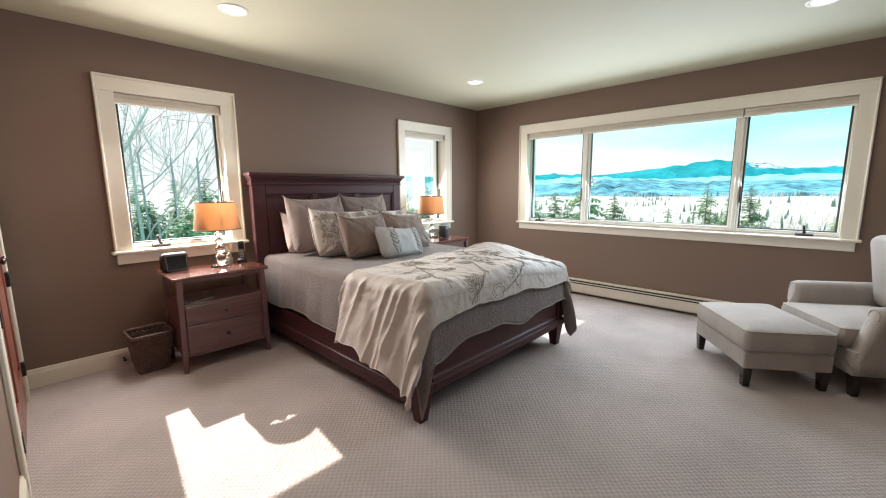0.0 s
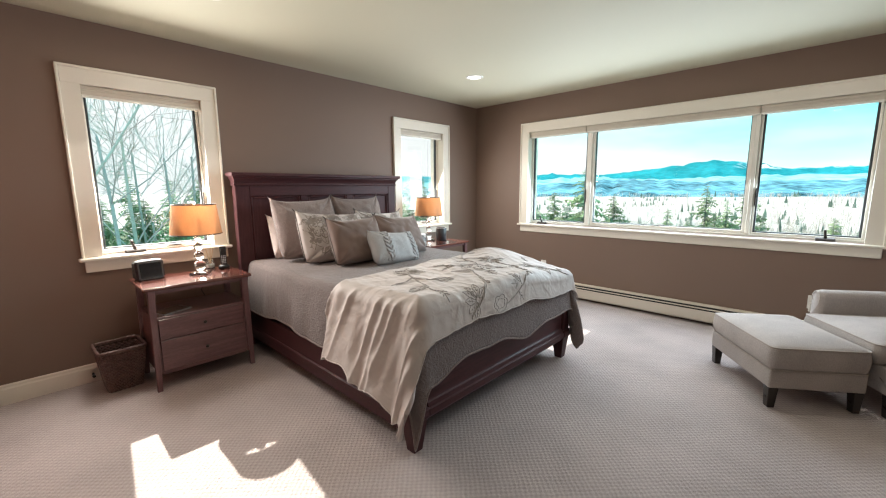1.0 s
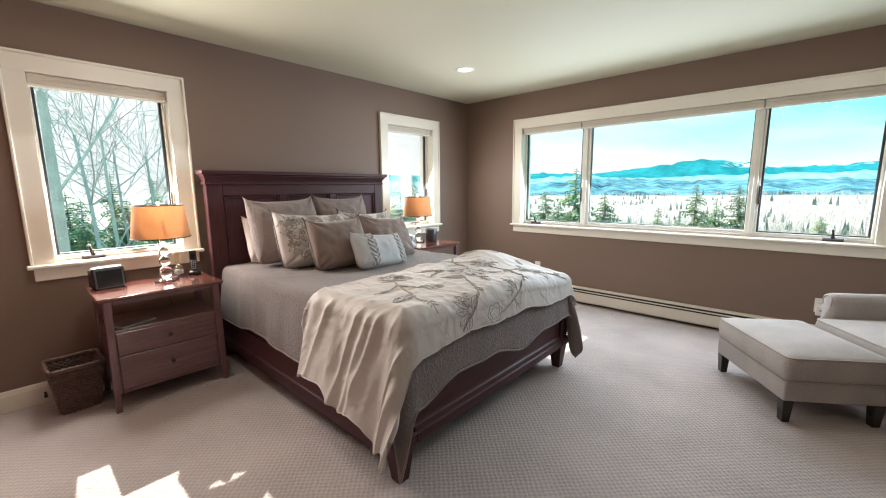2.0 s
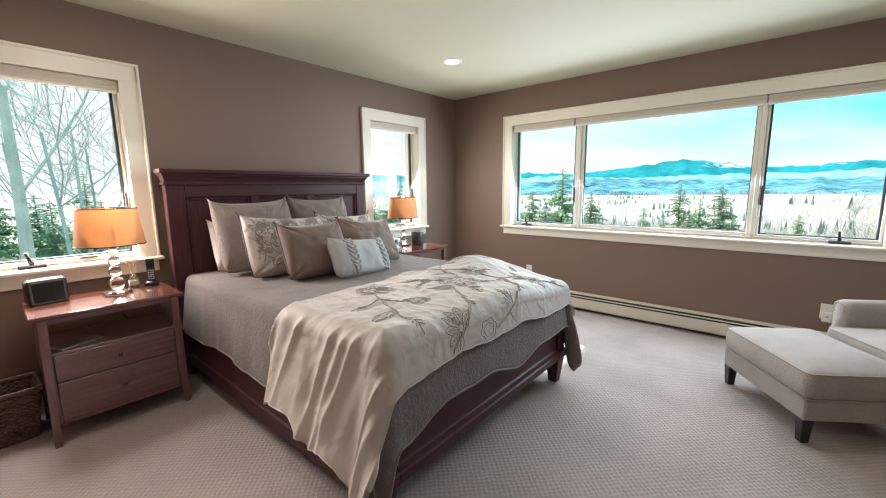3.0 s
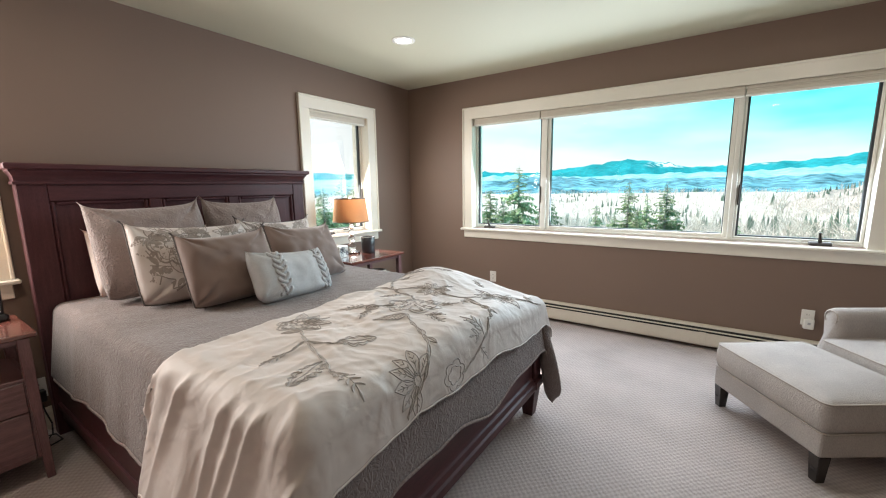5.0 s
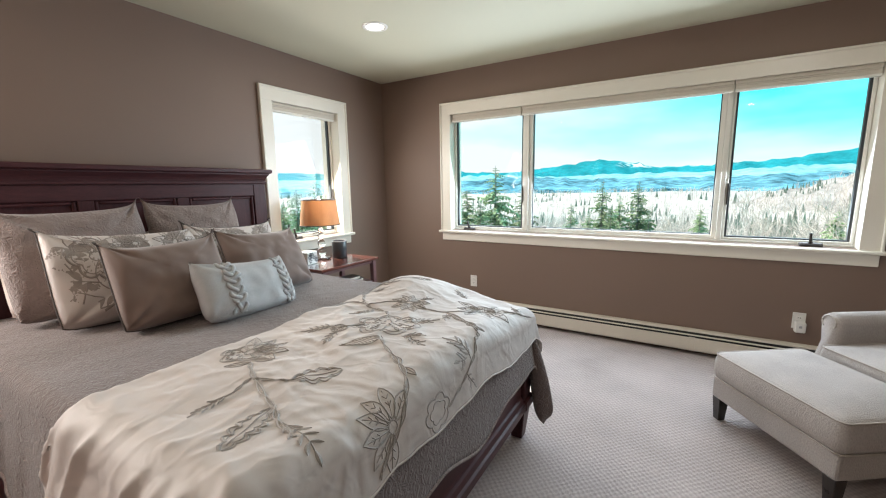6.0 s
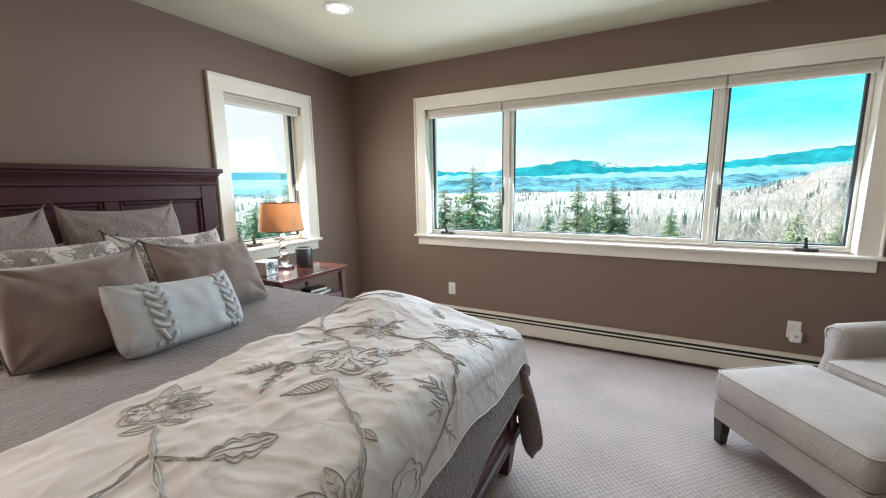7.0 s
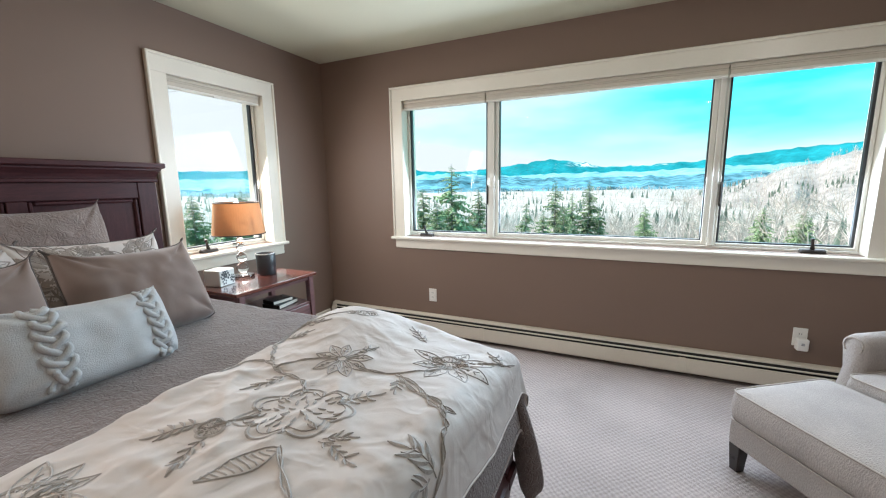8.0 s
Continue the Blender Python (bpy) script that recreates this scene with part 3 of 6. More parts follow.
for w, x in ((w1, 0.705), (w2, 0.705), (w3, 0.748), (w3, 2.347)):
    part("latch", box(x - 0.006, x + 0.006, 0.070, 0.086, 0.28, 0.44, 0.003), BRONZE, w)


# ---- door and heater ----
def build_door():
    d = thing("door_1", pose(-4.03, DY, 0, 0, 0, 180), "closed pair of red-stained wooden closet doors in cream casing", "door", kind="structure")
    W = 1.11
    for x0, x1 in ((-0.095, 0.006), (W - 0.006, W + 0.095)):
        part("casing_board", box(x0, x1, -0.020, 0, 0, 2.05, 0.004), TRIM, d)
    part("head_casing", box(-0.095, W + 0.095, -0.021, 0, 2.046, 2.14, 0.004), TRIM, d)
    for x0, x1 in ((0.0, 0.012), (W - 0.012, W)):
        part("door_frame", box(x0, x1, 0.0, 0.12, 0, 2.04, 0.002), TRIM, d)
    for x0, x1, hinge_side in ((0.014, 0.551, 0), (0.557, W - 0.014, 1)):
        leaf = part("door_leaf", box(x0, x1, 0.006, 0.040, 0.010, 2.03, 0.002), DOORWOOD, d)
        for z0, z1 in ((0.0, 0.24), (0.95, 1.10), (1.90, 2.02)):
            part("rail", box(x0 + 0.101, x1 - 0.101, -0.006, 0.006, 0.010 + z0, 0.010 + z1, 0.003), DOORWOOD, leaf)
        for s0 in (x0, x1 - 0.100):
            part("stile", box(s0, s0 + 0.100, -0.006, 0.006, 0.010, 2.03, 0.003), DOORWOOD, leaf)
        for z0, z1 in ((0.29, 0.91), (1.15, 1.86)):
            part("raised_panel", box(x0 + 0.135, x1 - 0.135, -0.001, 0.007, z0, z1, 0.006), DOORWOOD, leaf)
        hx = x0 - 0.004 if not hinge_side else x1 + 0.004
        for z in (0.22, 0.80, 1.78):
            part("hinge", box(hx - 0.022, hx + 0.022, -0.025, 0.004, z - 0.045, z + 0.045, 0.004), BLACK, d, "black steel hinge")
        kx = x1 - 0.05 if not hinge_side else x0 + 0.05
        part("door_handle", lathe([(0.016, 0), (0.010, 0.004), (0.009, 0.018), (0.016, 0.024), (0.017, 0.032), (0.010, 0.038)], 16), BRONZE, leaf).matrix_basis = pose(kx, -0.006, 0.98, 90, 0, 0)


build_door()


def build_heater():
    x0, x1 = -5.335, -0.97
    h = thing("baseboard_heater", pose(x0, WY, 0), "long cream enamel baseboard heater along the wall", "heater")
    L = x1 - x0
    part("back_plate", box(0, L, -0.010, -0.0005, 0.012, 0.196, 0.001), ENAMEL, h)
    part("top_cover", prism([(-0.010, 0.197), (-0.044, 0.193), (-0.052, 0.188), (-0.052, 0.180), (-0.049, 0.180), (-0.049, 0.186), (-0.042, 0.190), (-0.010, 0.193)], 0.0, L), ENAMEL, h)
    part("damper", prism([(-0.056, 0.163), (-0.064, 0.160), (-0.064, 0.154), (-0.061, 0.154), (-0.061, 0.158), (-0.056, 0.160)], 0.0, L), ENAMEL, h)
    part("front_panel", prism([(-0.060, 0.138), (-0.067, 0.136), (-0.067, 0.040), (-0.054, 0.028), (-0.052, 0.032), (-0.064, 0.042), (-0.064, 0.133), (-0.060, 0.135)], 0.0, L), ENAMEL, h)
    # solid core, blackened so that the gaps above it look shaded
    part("fin_core", box(0.03, L - 0.03, -0.050, -0.0105, 0.030, 0.186, 0.0), RECESS_SHADE, h, "heating fins blackened for the shade in the slots")
    for x in (0, L - 0.05):
        part("end_cap", prism([(0, 0.0), (-0.070, 0.0), (-0.070, 0.140), (-0.045, 0.190), (0, 0.203)], x - 0.004, x + 0.052, bevel=0.003), ENAMEL, h)
    for x in (1.55, 3.0):
        part("joint_cover", box(x, x + 0.045, -0.0685, -0.060, 0.036, 0.142, 0.002), ENAMEL, h)


build_heater()


def wall_plate(m, label, plugged=False):
    o = thing("wall_outlet", m, label, "outlet", "wall outlets")
    part("plate", box(-0.036, 0.036, -0.006, 0, -0.058, 0.058, 0.002), PLATE, o)
    for z in (-0.020, 0.020):
        s = part("socket", box(-0.017, 0.017, -0.0085, -0.005, z - 0.014, z + 0.014, 0.003), PLATE, o)
        bm = bmesh.new()
        for x in (-0.006, 0.006):
            box(x - 0.0012, x + 0.0012, -0.0092, -0.008, z - 0.003, z + 0.006, bm=bm)
        # black strips for the shaded plug holes
        part("slot", bm, RECESS_SHADE, s)
    if plugged:
        a = thing("plug_in_adapter", m @ pose(0.004, -0.0095, -0.030), "white plug-in device in the wall outlet", "adapter")
        part("body", box(-0.030, 0.030, -0.045, 0, -0.045, 0.030, 0.006), PLATE, a)
        part("button", box(-0.008, 0.008, -0.0475, -0.044, -0.010, 0.006, 0.001), SILVER, a)


wall_plate(pose(-4.238, WY, 0.366), "white wall outlet under the picture window")
wall_plate(pose(-1.690, WY, 0.362), "white wall outlet beside the armchair", True)
wall_plate(pose(WX, 3.985, 0.25, 0, 0, 90), "white wall outlet between nightstand and bed")
ad = thing("black_adapter", pose(WX, 3.985, 0.25, 0, 0, 90) @ pose(0, -0.0095, -0.02), "black power adapter with its cord in the outlet", "adapter")
part("body", box(-0.024, 0.024, -0.040, 0, -0.05, 0.016, 0.005), BLACK, ad)
part("cord", tube([(0, -0.03, -0.045), (0.005, -0.05, -0.10), (0.02, -0.07, -0.17), (0.01, -0.11, -0.215), (-0.03, -0.16, -0.226), (-0.02, -0.22, -0.226), (0.03, -0.20, -0.224), (0.02, -0.12, -0.218), (-0.10, -0.06, -0.2255)], 0.004), BLACK, ad)
ds = thing("door_stop", pose(WX + 0.016, 3.015, 0.062, 0, 0, 90), "small black spring door stop on the baseboard", "door stop")
part("spring", tube([(0.006 * math.cos(i * 1.0), -0.002 - i * 0.001, 0.006 * math.sin(i * 1.0)) for i in range(56)], 0.0018, 4), BLACK, ds)
part("tip", lathe([(0.004, 0), (0.010, 0.002), (0.010, 0.014), (0.006, 0.018)], 10), BLACK, ds).matrix_basis = pose(0, -0.056, 0, 90, 0, 0)


# ---- recessed ceiling lamps ----
def downlight(x, y):
    d = thing("recessed_ceiling_light", pose(x, y, CEIL), "lit recessed ceiling light with a white trim ring", "ceiling light", "recessed ceiling lights")
    part("trim_ring", lathe([(0.062, -0.001), (0.064, -0.006), (0.088, -0.004), (0.090, -0.0005)], 32, cap=False), PLATE, d, smooth=True)
    part("lens", lathe([(0.001, -0.0035), (0.063, -0.0030), (0.063, -0.0015), (0.001, -0.0012)], 32), LAMPGLOW, d, "bright round lamp lens")
    lamp = new("downlight_lamp", bpy.data.lights.new("downlight_lamp", "AREA"))
    lamp.data.shape, lamp.data.size, lamp.data.energy, lamp.data.color = "DISK", 0.11, 2.0, (1.0, 0.92, 0.82)
    lamp.data.spread = radians(170)
    lamp.matrix_world = look((x, y, CEIL - 0.012), (x, y + 0.0001, 0))


for xy in ((-4.37, 3.675), (-4.385, 6.09), (-1.690, 6.172), (-1.680, 3.690)):
    downlight(*xy)


# ---- bed ----
def build_bed():
    b = thing("bed", pose(-5.20, 4.858, 0, 0, 0, 90), "dark cherry panel bed against the taupe wall", "bed")
    # local x: across the bed (world y), local y: towards the wall; headboard at y 0.05, foot at y -2.12
    part("headboard_post", box(-0.842, -0.727, 0.013, 0.085, 0.0, 1.375, 0.004), WOOD_Z, b)
    part("headboard_post", box(0.747, 0.846, 0.013, 0.085, 0.0, 1.375, 0.004), WOOD_Z, b)
    part("headboard_rail", box(-0.726, 0.746, 0.014, 0.083, 1.288, 1.374, 0.003), WOOD_X, b)
    part("headboard_rail", box(-0.726, 0.746, 0.014, 0.083, 0.45, 0.60, 0.003), WOOD_X, b)
    edges = [-0.726, -0.242, 0.250, 0.746]
    for x in (-0.242, 0.250):
        part("headboard_stile", box(x - 0.035, x + 0.035, 0.015, 0.082, 0.6005, 1.2875, 0.003), WOOD_Z, b)
    for x0, x1 in zip(edges, edges[1:]):
        x0, x1 = x0 + (0.035 if x0 > -0.7 else 0), x1 - (0.035 if x1 < 0.7 else 0)
        p = part("headboard_panel", box(x0, x1, 0.037, 0.078, 0.601, 1.287, 0.0), WOOD_Z, b)
        bm = bmesh.new()
        for q in ((x0, x0 + 0.022, 0.601, 1.287), (x1 - 0.022, x1, 0.601, 1.287), (x0 + 0.022, x1 - 0.022, 0.601, 0.623), (x0 + 0.022, x1 - 0.022, 1.265, 1.287)):
            box(q[0], q[1], 0.020, 0.040, q[2], q[3], 0.008, bm)
        part("moulding", bm, WOOD_X, p)
    # stepped crown along the top, returned at both ends
    steps = [(0.843, 0.010, 1.3755), (0.849, 0.003, 1.3755), (0.851, 0.001, 1.381), (0.851, 0.001, 1.390), (0.845, 0.008, 1.394), (0.846, 0.006, 1.404), (0.849, -0.001, 1.418), (0.857, -0.014, 1.434),
             (0.863, -0.022, 1.441), (0.863, -0.022, 1.448), (0.873, -0.036, 1.452), (0.877, -0.042, 1.457), (0.877, -0.042, 1.476), (0.873, -0.037, 1.481)]
    bm = bmesh.new()
    vs = grid_faces(bm, [[(-hx, yf, z), (hx, yf, z), (hx, 0.095, z), (-hx, 0.095, z)] for hx, yf, z in steps], close_v=True)
    bm.faces.new(list(reversed(vs[0])))
    bm.faces.new(vs[-1])
    bmesh.ops.recalc_face_normals(bm, faces=bm.faces[:])
    part("crown_moulding", bm, WOOD_X, b)
    for s in (-1, 1):
        x0 = s * 0.800
        part("side_rail", box(x0 - 0.016, x0 + 0.016, -2.02, 0.034, 0.085, 0.325, 0.004), WOOD_X, b).rotation_euler = (0, 0, 0)
        part("rail_moulding", box(x0 + s * 0.016 - 0.012, x0 + s * 0.016 + 0.012, -2.02, 0.034, 0.150, 0.190, 0.006), WOOD_X, b)
    part("footboard", box(-0.74, 0.74, -2.100, -2.065, 0.150, 0.470, 0.004), WOOD_X, b)
    part("foot_moulding", prism([(-2.098, 0.150), (-2.120, 0.180), (-2.130, 0.186), (-2.130, 0.222), (-2.120, 0.228), (-2.112, 0.248), (-2.104, 0.256), (-2.098, 0.270)], -0.728, 0.728), WOOD_X, b)
    for s in (-1, 1):
        x = s * 0.786
        part("foot_post", box(x - 0.048, x + 0.048, -2.118, -2.020, 0.235, 0.475, 0.005), WOOD_Z, b)
        c = part("foot_collar", box(x - 0.060, x + 0.060, -2.132, -2.008, 0.175, 0.236, 0.010), WOOD_X, b)
        leg = leg_bm(0, 0, 0.176, 0.098, 0.058)
        part("leg", leg, WOOD_Z, b).matrix_basis = pose(x, -2.070, 0)
        part("leg", leg_bm(0, 0, 0.46, 0.05, 0.05), WOOD_Z, b).matrix_basis = pose(s * 0.70, -0.05, 0)
    # added black block: the shade beneath the mattress, as a solid
    part("under_bed_shade", box(-0.775, 0.775, -2.03, 0.03, 0.19, 0.31, 0.0), RECESS_SHADE, b, "black block for the shade under the bed")
    return b


build_bed()
tagged(link("mattress", box(-5.145, -3.135, 4.10, 5.60, 0.312, 0.672, 0.05, seg=3), WHITELINEN, smooth=True), "white mattress on the bed under the coverlet", "mattress")

BED_YL, BED_YR, BED_XF = 4.105, 5.595, -3.125


def fbm(x, y, s, seed=0.0):
    return noise.noise(Vector((x * s + seed, y * s - seed, seed * 0.37)))


def drape(s, t, top, r, flare, ripple, seed, front=0.0, wide=0.0):
    """A cloth lying on the bed: s along the bed, t across it; what reaches past the edges hangs down."""
    xf, yl, yr = BED_XF + front - r, BED_YL + r * 0.35, BED_YR + wide - r * 0.35
    ds, dl, dr = max(0.0, s - xf), max(0.0, yl - t), max(0.0, t - yr)
    dt, sign = (dl, -1) if dl > 0 else (dr, 1)
    D = math.hypot(ds, dt)
    x, y, z = min(s, xf), min(max(t, yl), yr), top
    if D > 0:
        ux, uy = ds / D, sign * dt / D
        q = r * math.pi / 2
        if D < q:
            out, drop = r * math.sin(D / r), r - r * math.cos(D / r)
        else:
            out, drop = r + flare * (D - q), r + (D - q)
        hang = min(1.0, max(0.0, D - q * 0.6) / 0.30)
        # a running length round the hem: one side, the foot, the other side
        turn = 0.25 * math.atan2(ds, dt) if dt > 0 else 0.25 * math.pi / 2
        if dl > 0:
            along = min(s, xf) + turn
        elif dr > 0:
            along = xf + 0.785 - turn + (yr - yl) + (xf - min(s, xf))
        else:
            along = xf + 0.393 + (t - yl)
        along += 0.35 * D * fbm(along, 0.3, 1.6, seed + 2)
        w = math.sin(along * 2 * math.pi / 0.29 + 3.0 * fbm(along, D * 0.25, 2.4, seed)) + 0.25 * math.sin(along * 2 * math.pi / 0.125 + seed + 3 * fbm(along, D * 0.3, 1.8, seed + 4))
        side = 0.22 + 0.78 * abs(uy) if D > 0 else 1
        out += hang * ripple * side * (0.55 + 1.3 * abs(fbm(along, D * 0.25, 3.0, seed + 1))) * (w * 0.55 + 0.35) + 0.13 * max(0.0, D - 0.25) * min(abs(ux), abs(uy))
        square = (abs(ux) ** 4 + abs(uy) ** 4) ** -0.25
        x, y, z = x + ux * out * square, y + uy * out * square, max(0.025, top - drop)
    return Vector((x, y, z))


def sheet(fn, su, sv, n, k, name, material, label, category, thick=0.012):
    """A cloth mesh over fn, with a real thickness."""
    bm = bmesh.new()
    rows = [[fn(i / n, j / k) for j in range(k + 1)] for i in range(n + 1)]
    grid_faces(bm, rows)
    bmesh.ops.recalc_face_normals(bm, faces=bm.faces[:])
    ob = link(name, bm, material, smooth=True)
    so = ob.modifiers.new("thickness", "SOLIDIFY")
    so.thickness, so.offset = thick, -1
    if sum(p.normal.z for p in ob.data.polygons) < 0:
        ob.data.flip_normals()
    return tagged(ob, label, category)


def corner_sink(s, t):
    """How far the bedding has settled at the far foot corner, 0 to 1."""
    q = max(0.0, min(1.0, (s + 3.62) / 0.55)) * max(0.0, min(1.0, (t - 4.95) / 0.62))
    return q * q * (3 - 2 * q)


def cover_point(u, v):
    # the hem wanders and grows longer towards the foot corners
    t01 = v
    near_l, near_r = max(0, 1 - t01 * 6), max(0.0, min(1.0, (t01 - 0.83) / 0.07))
    s_end = BED_XF + 0.355 + 0.028 * math.sin(t01 * 17.0 + 4.6) + 0.012 * math.sin(t01 * 37) + 0.08 * near_l + 0.09 * near_r
    s = -5.205 + (s_end + 5.205) * u
    left = 0.395 + 0.020 * math.sin(u * 17) + 0.13 * u ** 10
    right = 0.395 + 0.020 * math.sin(u * 15 + 1) + 0.13 * max(0.0, min(1.0, (u - 0.74) / 0.08))
    t = (BED_YL - left) + (BED_YR + right - BED_YL + left) * v
    p = drape(s, t, 0.742, 0.055, 0.13, 0.009, 1.3, 0.048, 0.055)
    # the far foot corner hangs as one narrow lobe
    lobe = max(0.0, min(1.0, (u - 0.80) / 0.20)) * max(0.0, min(1.0, (v - 0.86) / 0.14))
    p.y -= 0.03 * lobe * max(0.0, min(1.0, (0.70 - p.z) / 0.4))
    p.z = max(p.z, 0.09) - 0.055 * corner_sink(s, t) * max(0.0, min(1.0, (p.z - 0.3) / 0.4))
    p.z += 0.008 * fbm(p.x, p.y, 3.5, 2.0) + 0.003 * fbm(p.x, p.y, 14, 5.0)
    return p


cover = sheet(cover_point, 0, 0, 130, 150, "coverlet", QUILT, "taupe quilted coverlet hanging over the bed sides", "coverlet", 0.010)


def hem(fn, parent, material, radius, n=150):
    """A bound edge along the two sides and the foot of a cloth."""
    pts = [fn(i / n, 0.0) for i in range(4, n)] + [fn(1.0, i / n) for i in range(n)] + [fn(1 - i / n, 1.0) for i in range(n - 4)]
    part("hem", tube(pts, radius, 6), material, parent, smooth=True)


hem(cover_point, cover, SHAM, 0.006)


def corner_fold():
    """The coverlet's surplus at the far foot corner, hanging as one soft doubled lobe."""
    bm = bmesh.new()
    rows, n, k = [], 26, 20
    for i in range(n + 1):
        q = i / n
        c = Vector((-3.10 + 0.105 * q ** 0.8, 5.645 + 0.045 * q, 0.63 - 0.53 * q))
        half = 0.85 * (0.018 + 0.030 * math.sin(math.pi * min(1.0, q * 0.75)) + 0.010 * q) * math.sqrt(max(0.02, 1 - max(0.0, (q - 0.86) / 0.14) ** 2))
        deep = 0.014 + 0.010 * q
        rows.append([c + Vector((half * math.cos(a), 0.3 * half * math.cos(a) + deep * math.sin(a) + 0.008 * math.sin(2 * a + 3 * q), 0.010 * math.cos(a) * q)) for a in [j * 2 * math.pi / k for j in range(k)]])
    vs = grid_faces(bm, rows, close_v=True)
    bm.faces.new(list(reversed(vs[0])))
    bm.faces.new(vs[-1])
    bmesh.ops.recalc_face_normals(bm, faces=bm.faces[:])
    part("corner_fold", bm, QUILT, cover, smooth=True)


corner_fold()


# the duvet: folded over the lower half of the bed
def folds(s, t):
    """Sharp crumples of pressed cotton, in patches and several directions."""
    s2, t2 = s + 0.05 * fbm(s, t, 3.1, 11.0), t + 0.05 * fbm(s, t, 3.1, 17.0)
    z = 0.0
    for ang, freq, thin, amp, k, seed in ((0.5, 2.6, 2.6, 0.017, 3.0, 3.0), (-0.6, 3.4, 2.2, 0.012, 3.4, 9.0), (1.3, 4.5, 2.4, 0.009, 3.2, 14.0), (0.1, 8.0, 2.0, 0.005, 3.0, 21.0)):
        a, c = s2 * math.cos(ang) + t2 * math.sin(ang), -s2 * math.sin(ang) + t2 * math.cos(ang)
        n = noise.noise(Vector((a * freq, c * freq * thin, seed)))
        patch = min(1.0, max(0.0, 0.55 + 1.5 * fbm(s, t, 1.7, seed + 1)))
        z += amp * patch * max(0.0, 1 - abs(n) * k) ** 1.4
    return z


def duvet_pos(s, t):
    front = 0.060
    p = drape(s, t, 0.792, 0.085, 0.20, 0.027, 7.1, front + 0.012, 0.05)
    # it thins and sinks towards the far foot corner
    p.z -= 0.070 * corner_sink(s, t)
    back = max(0.0, -3.80 - s)
    p.z -= 0.75 * back + (0.02 if back > 0.05 else 0)
    p.z += 0.016 * fbm(s, t, 2.6, 3.1) + 0.006 * fbm(s * 1.4, t, 6.0, 8.0) + 0.003 * fbm(s, t * 1.5, 13.0, 1.0)
    p.z += 0.045 * math.exp(-((s + 3.70) ** 2 / 0.05 + (t - 5.48) ** 2 / 0.05))
    f = folds(s, t)
    side = max(0.0, min(1.0, (BED_YL + 0.02 - t) / 0.08))
    p.z += 0.55 * f * (1 - 0.9 * side)
    fan = fbm(s * 1.0 + 0.30 * (BED_YL - t), 0.05 * t, 9.0, 4.0)
    p.y -= side * (0.10 * f + 0.022 * max(0.0, 1 - abs(fan) * 2.4) ** 1.3)
    return p


def duvet_point(u, v):
    back = -3.865 - 0.045 * math.sin(v * 3.0) + 0.012 * math.sin(v * 21)
    s_end = BED_XF + 0.245 - 0.055 * v + 0.010 * math.sin(v * 11) + 0.006 * math.sin(v * 27)
    s = back + (s_end - back) * u
    left = 0.440 + 0.150 * min(1.0, u * 1.3) + 0.018 * math.sin(u * 19)
    right = 0.310 + 0.060 * math.sin(u * 3.0) + 0.015 * math.sin(u * 22) - 0.05 * u ** 6
    t = (BED_YL - left) + (BED_YR + right - BED_YL + left) * v
    return duvet_pos(s, t)


duvet = sheet(duvet_point, 0, 0, 130, 270, "duvet", DUVET, "cream duvet with taupe embroidered branches folded over the bed", "duvet", 0.022)


# embroidery: cords laid on a cloth by a function of two coordinates
def ribbon(bm, fn, pts, width, lift=0.0015):
    """A flat stitched line along pts on the cloth."""
    rows = []
    for i, (a, b) in enumerate(pts):
        p0, p1 = pts[max(i - 1, 0)], pts[min(i + 1, len(pts) - 1)]
        dx, dy = p1[0] - p0[0], p1[1] - p0[1]
        l = math.hypot(dx, dy) or 1
        nx, ny = -dy / l * width / 2, dx / l * width / 2
        c, e, f = fn(a, b), fn(a + 0.004, b), fn(a, b + 0.004)
        n = (e - c).cross(f - c).normalized() * lift
        rows.append([fn(a + nx, b + ny) + n * 0.5, c + n * 1.5, fn(a - nx, b - ny) + n * 0.5])
    grid_faces(bm, rows)


def smooth_line(pts, k=6):
    out = []
    for i in range(len(pts) - 1):
        p0, p1, p2, p3 = pts[max(i - 1, 0)], pts[i], pts[i + 1], pts[min(i + 2, len(pts) - 1)]
        for j in range(k):
            t = j / k
            out.append(tuple(0.5 * (2 * b + (c - a) * t + (2 * a - 5 * b + 4 * c - d) * t * t + (3 * b - a - 3 * c + d) * t ** 3) for a, b, c, d in zip(p0, p1, p2, p3)))
    return out + [pts[-1]]


def leaf(bm, fn, c, ang, l, line=0.006):
    for sgn in (-1, 1):
        pts = [(c[0] + l * t * math.cos(ang) - sgn * l * 0.22 * math.sin(math.pi * t) * math.sin(ang), c[1] + l * t * math.sin(ang) + sgn * l * 0.22 * math.sin(math.pi * t) * math.cos(ang)) for t in [i / 8 for i in range(9)]]
        ribbon(bm, fn, pts, line)
    ribbon(bm, fn, [(c[0] + l * t * math.cos(ang), c[1] + l * t * math.sin(ang)) for t in (0, 0.4, 0.85)], line * 0.8)


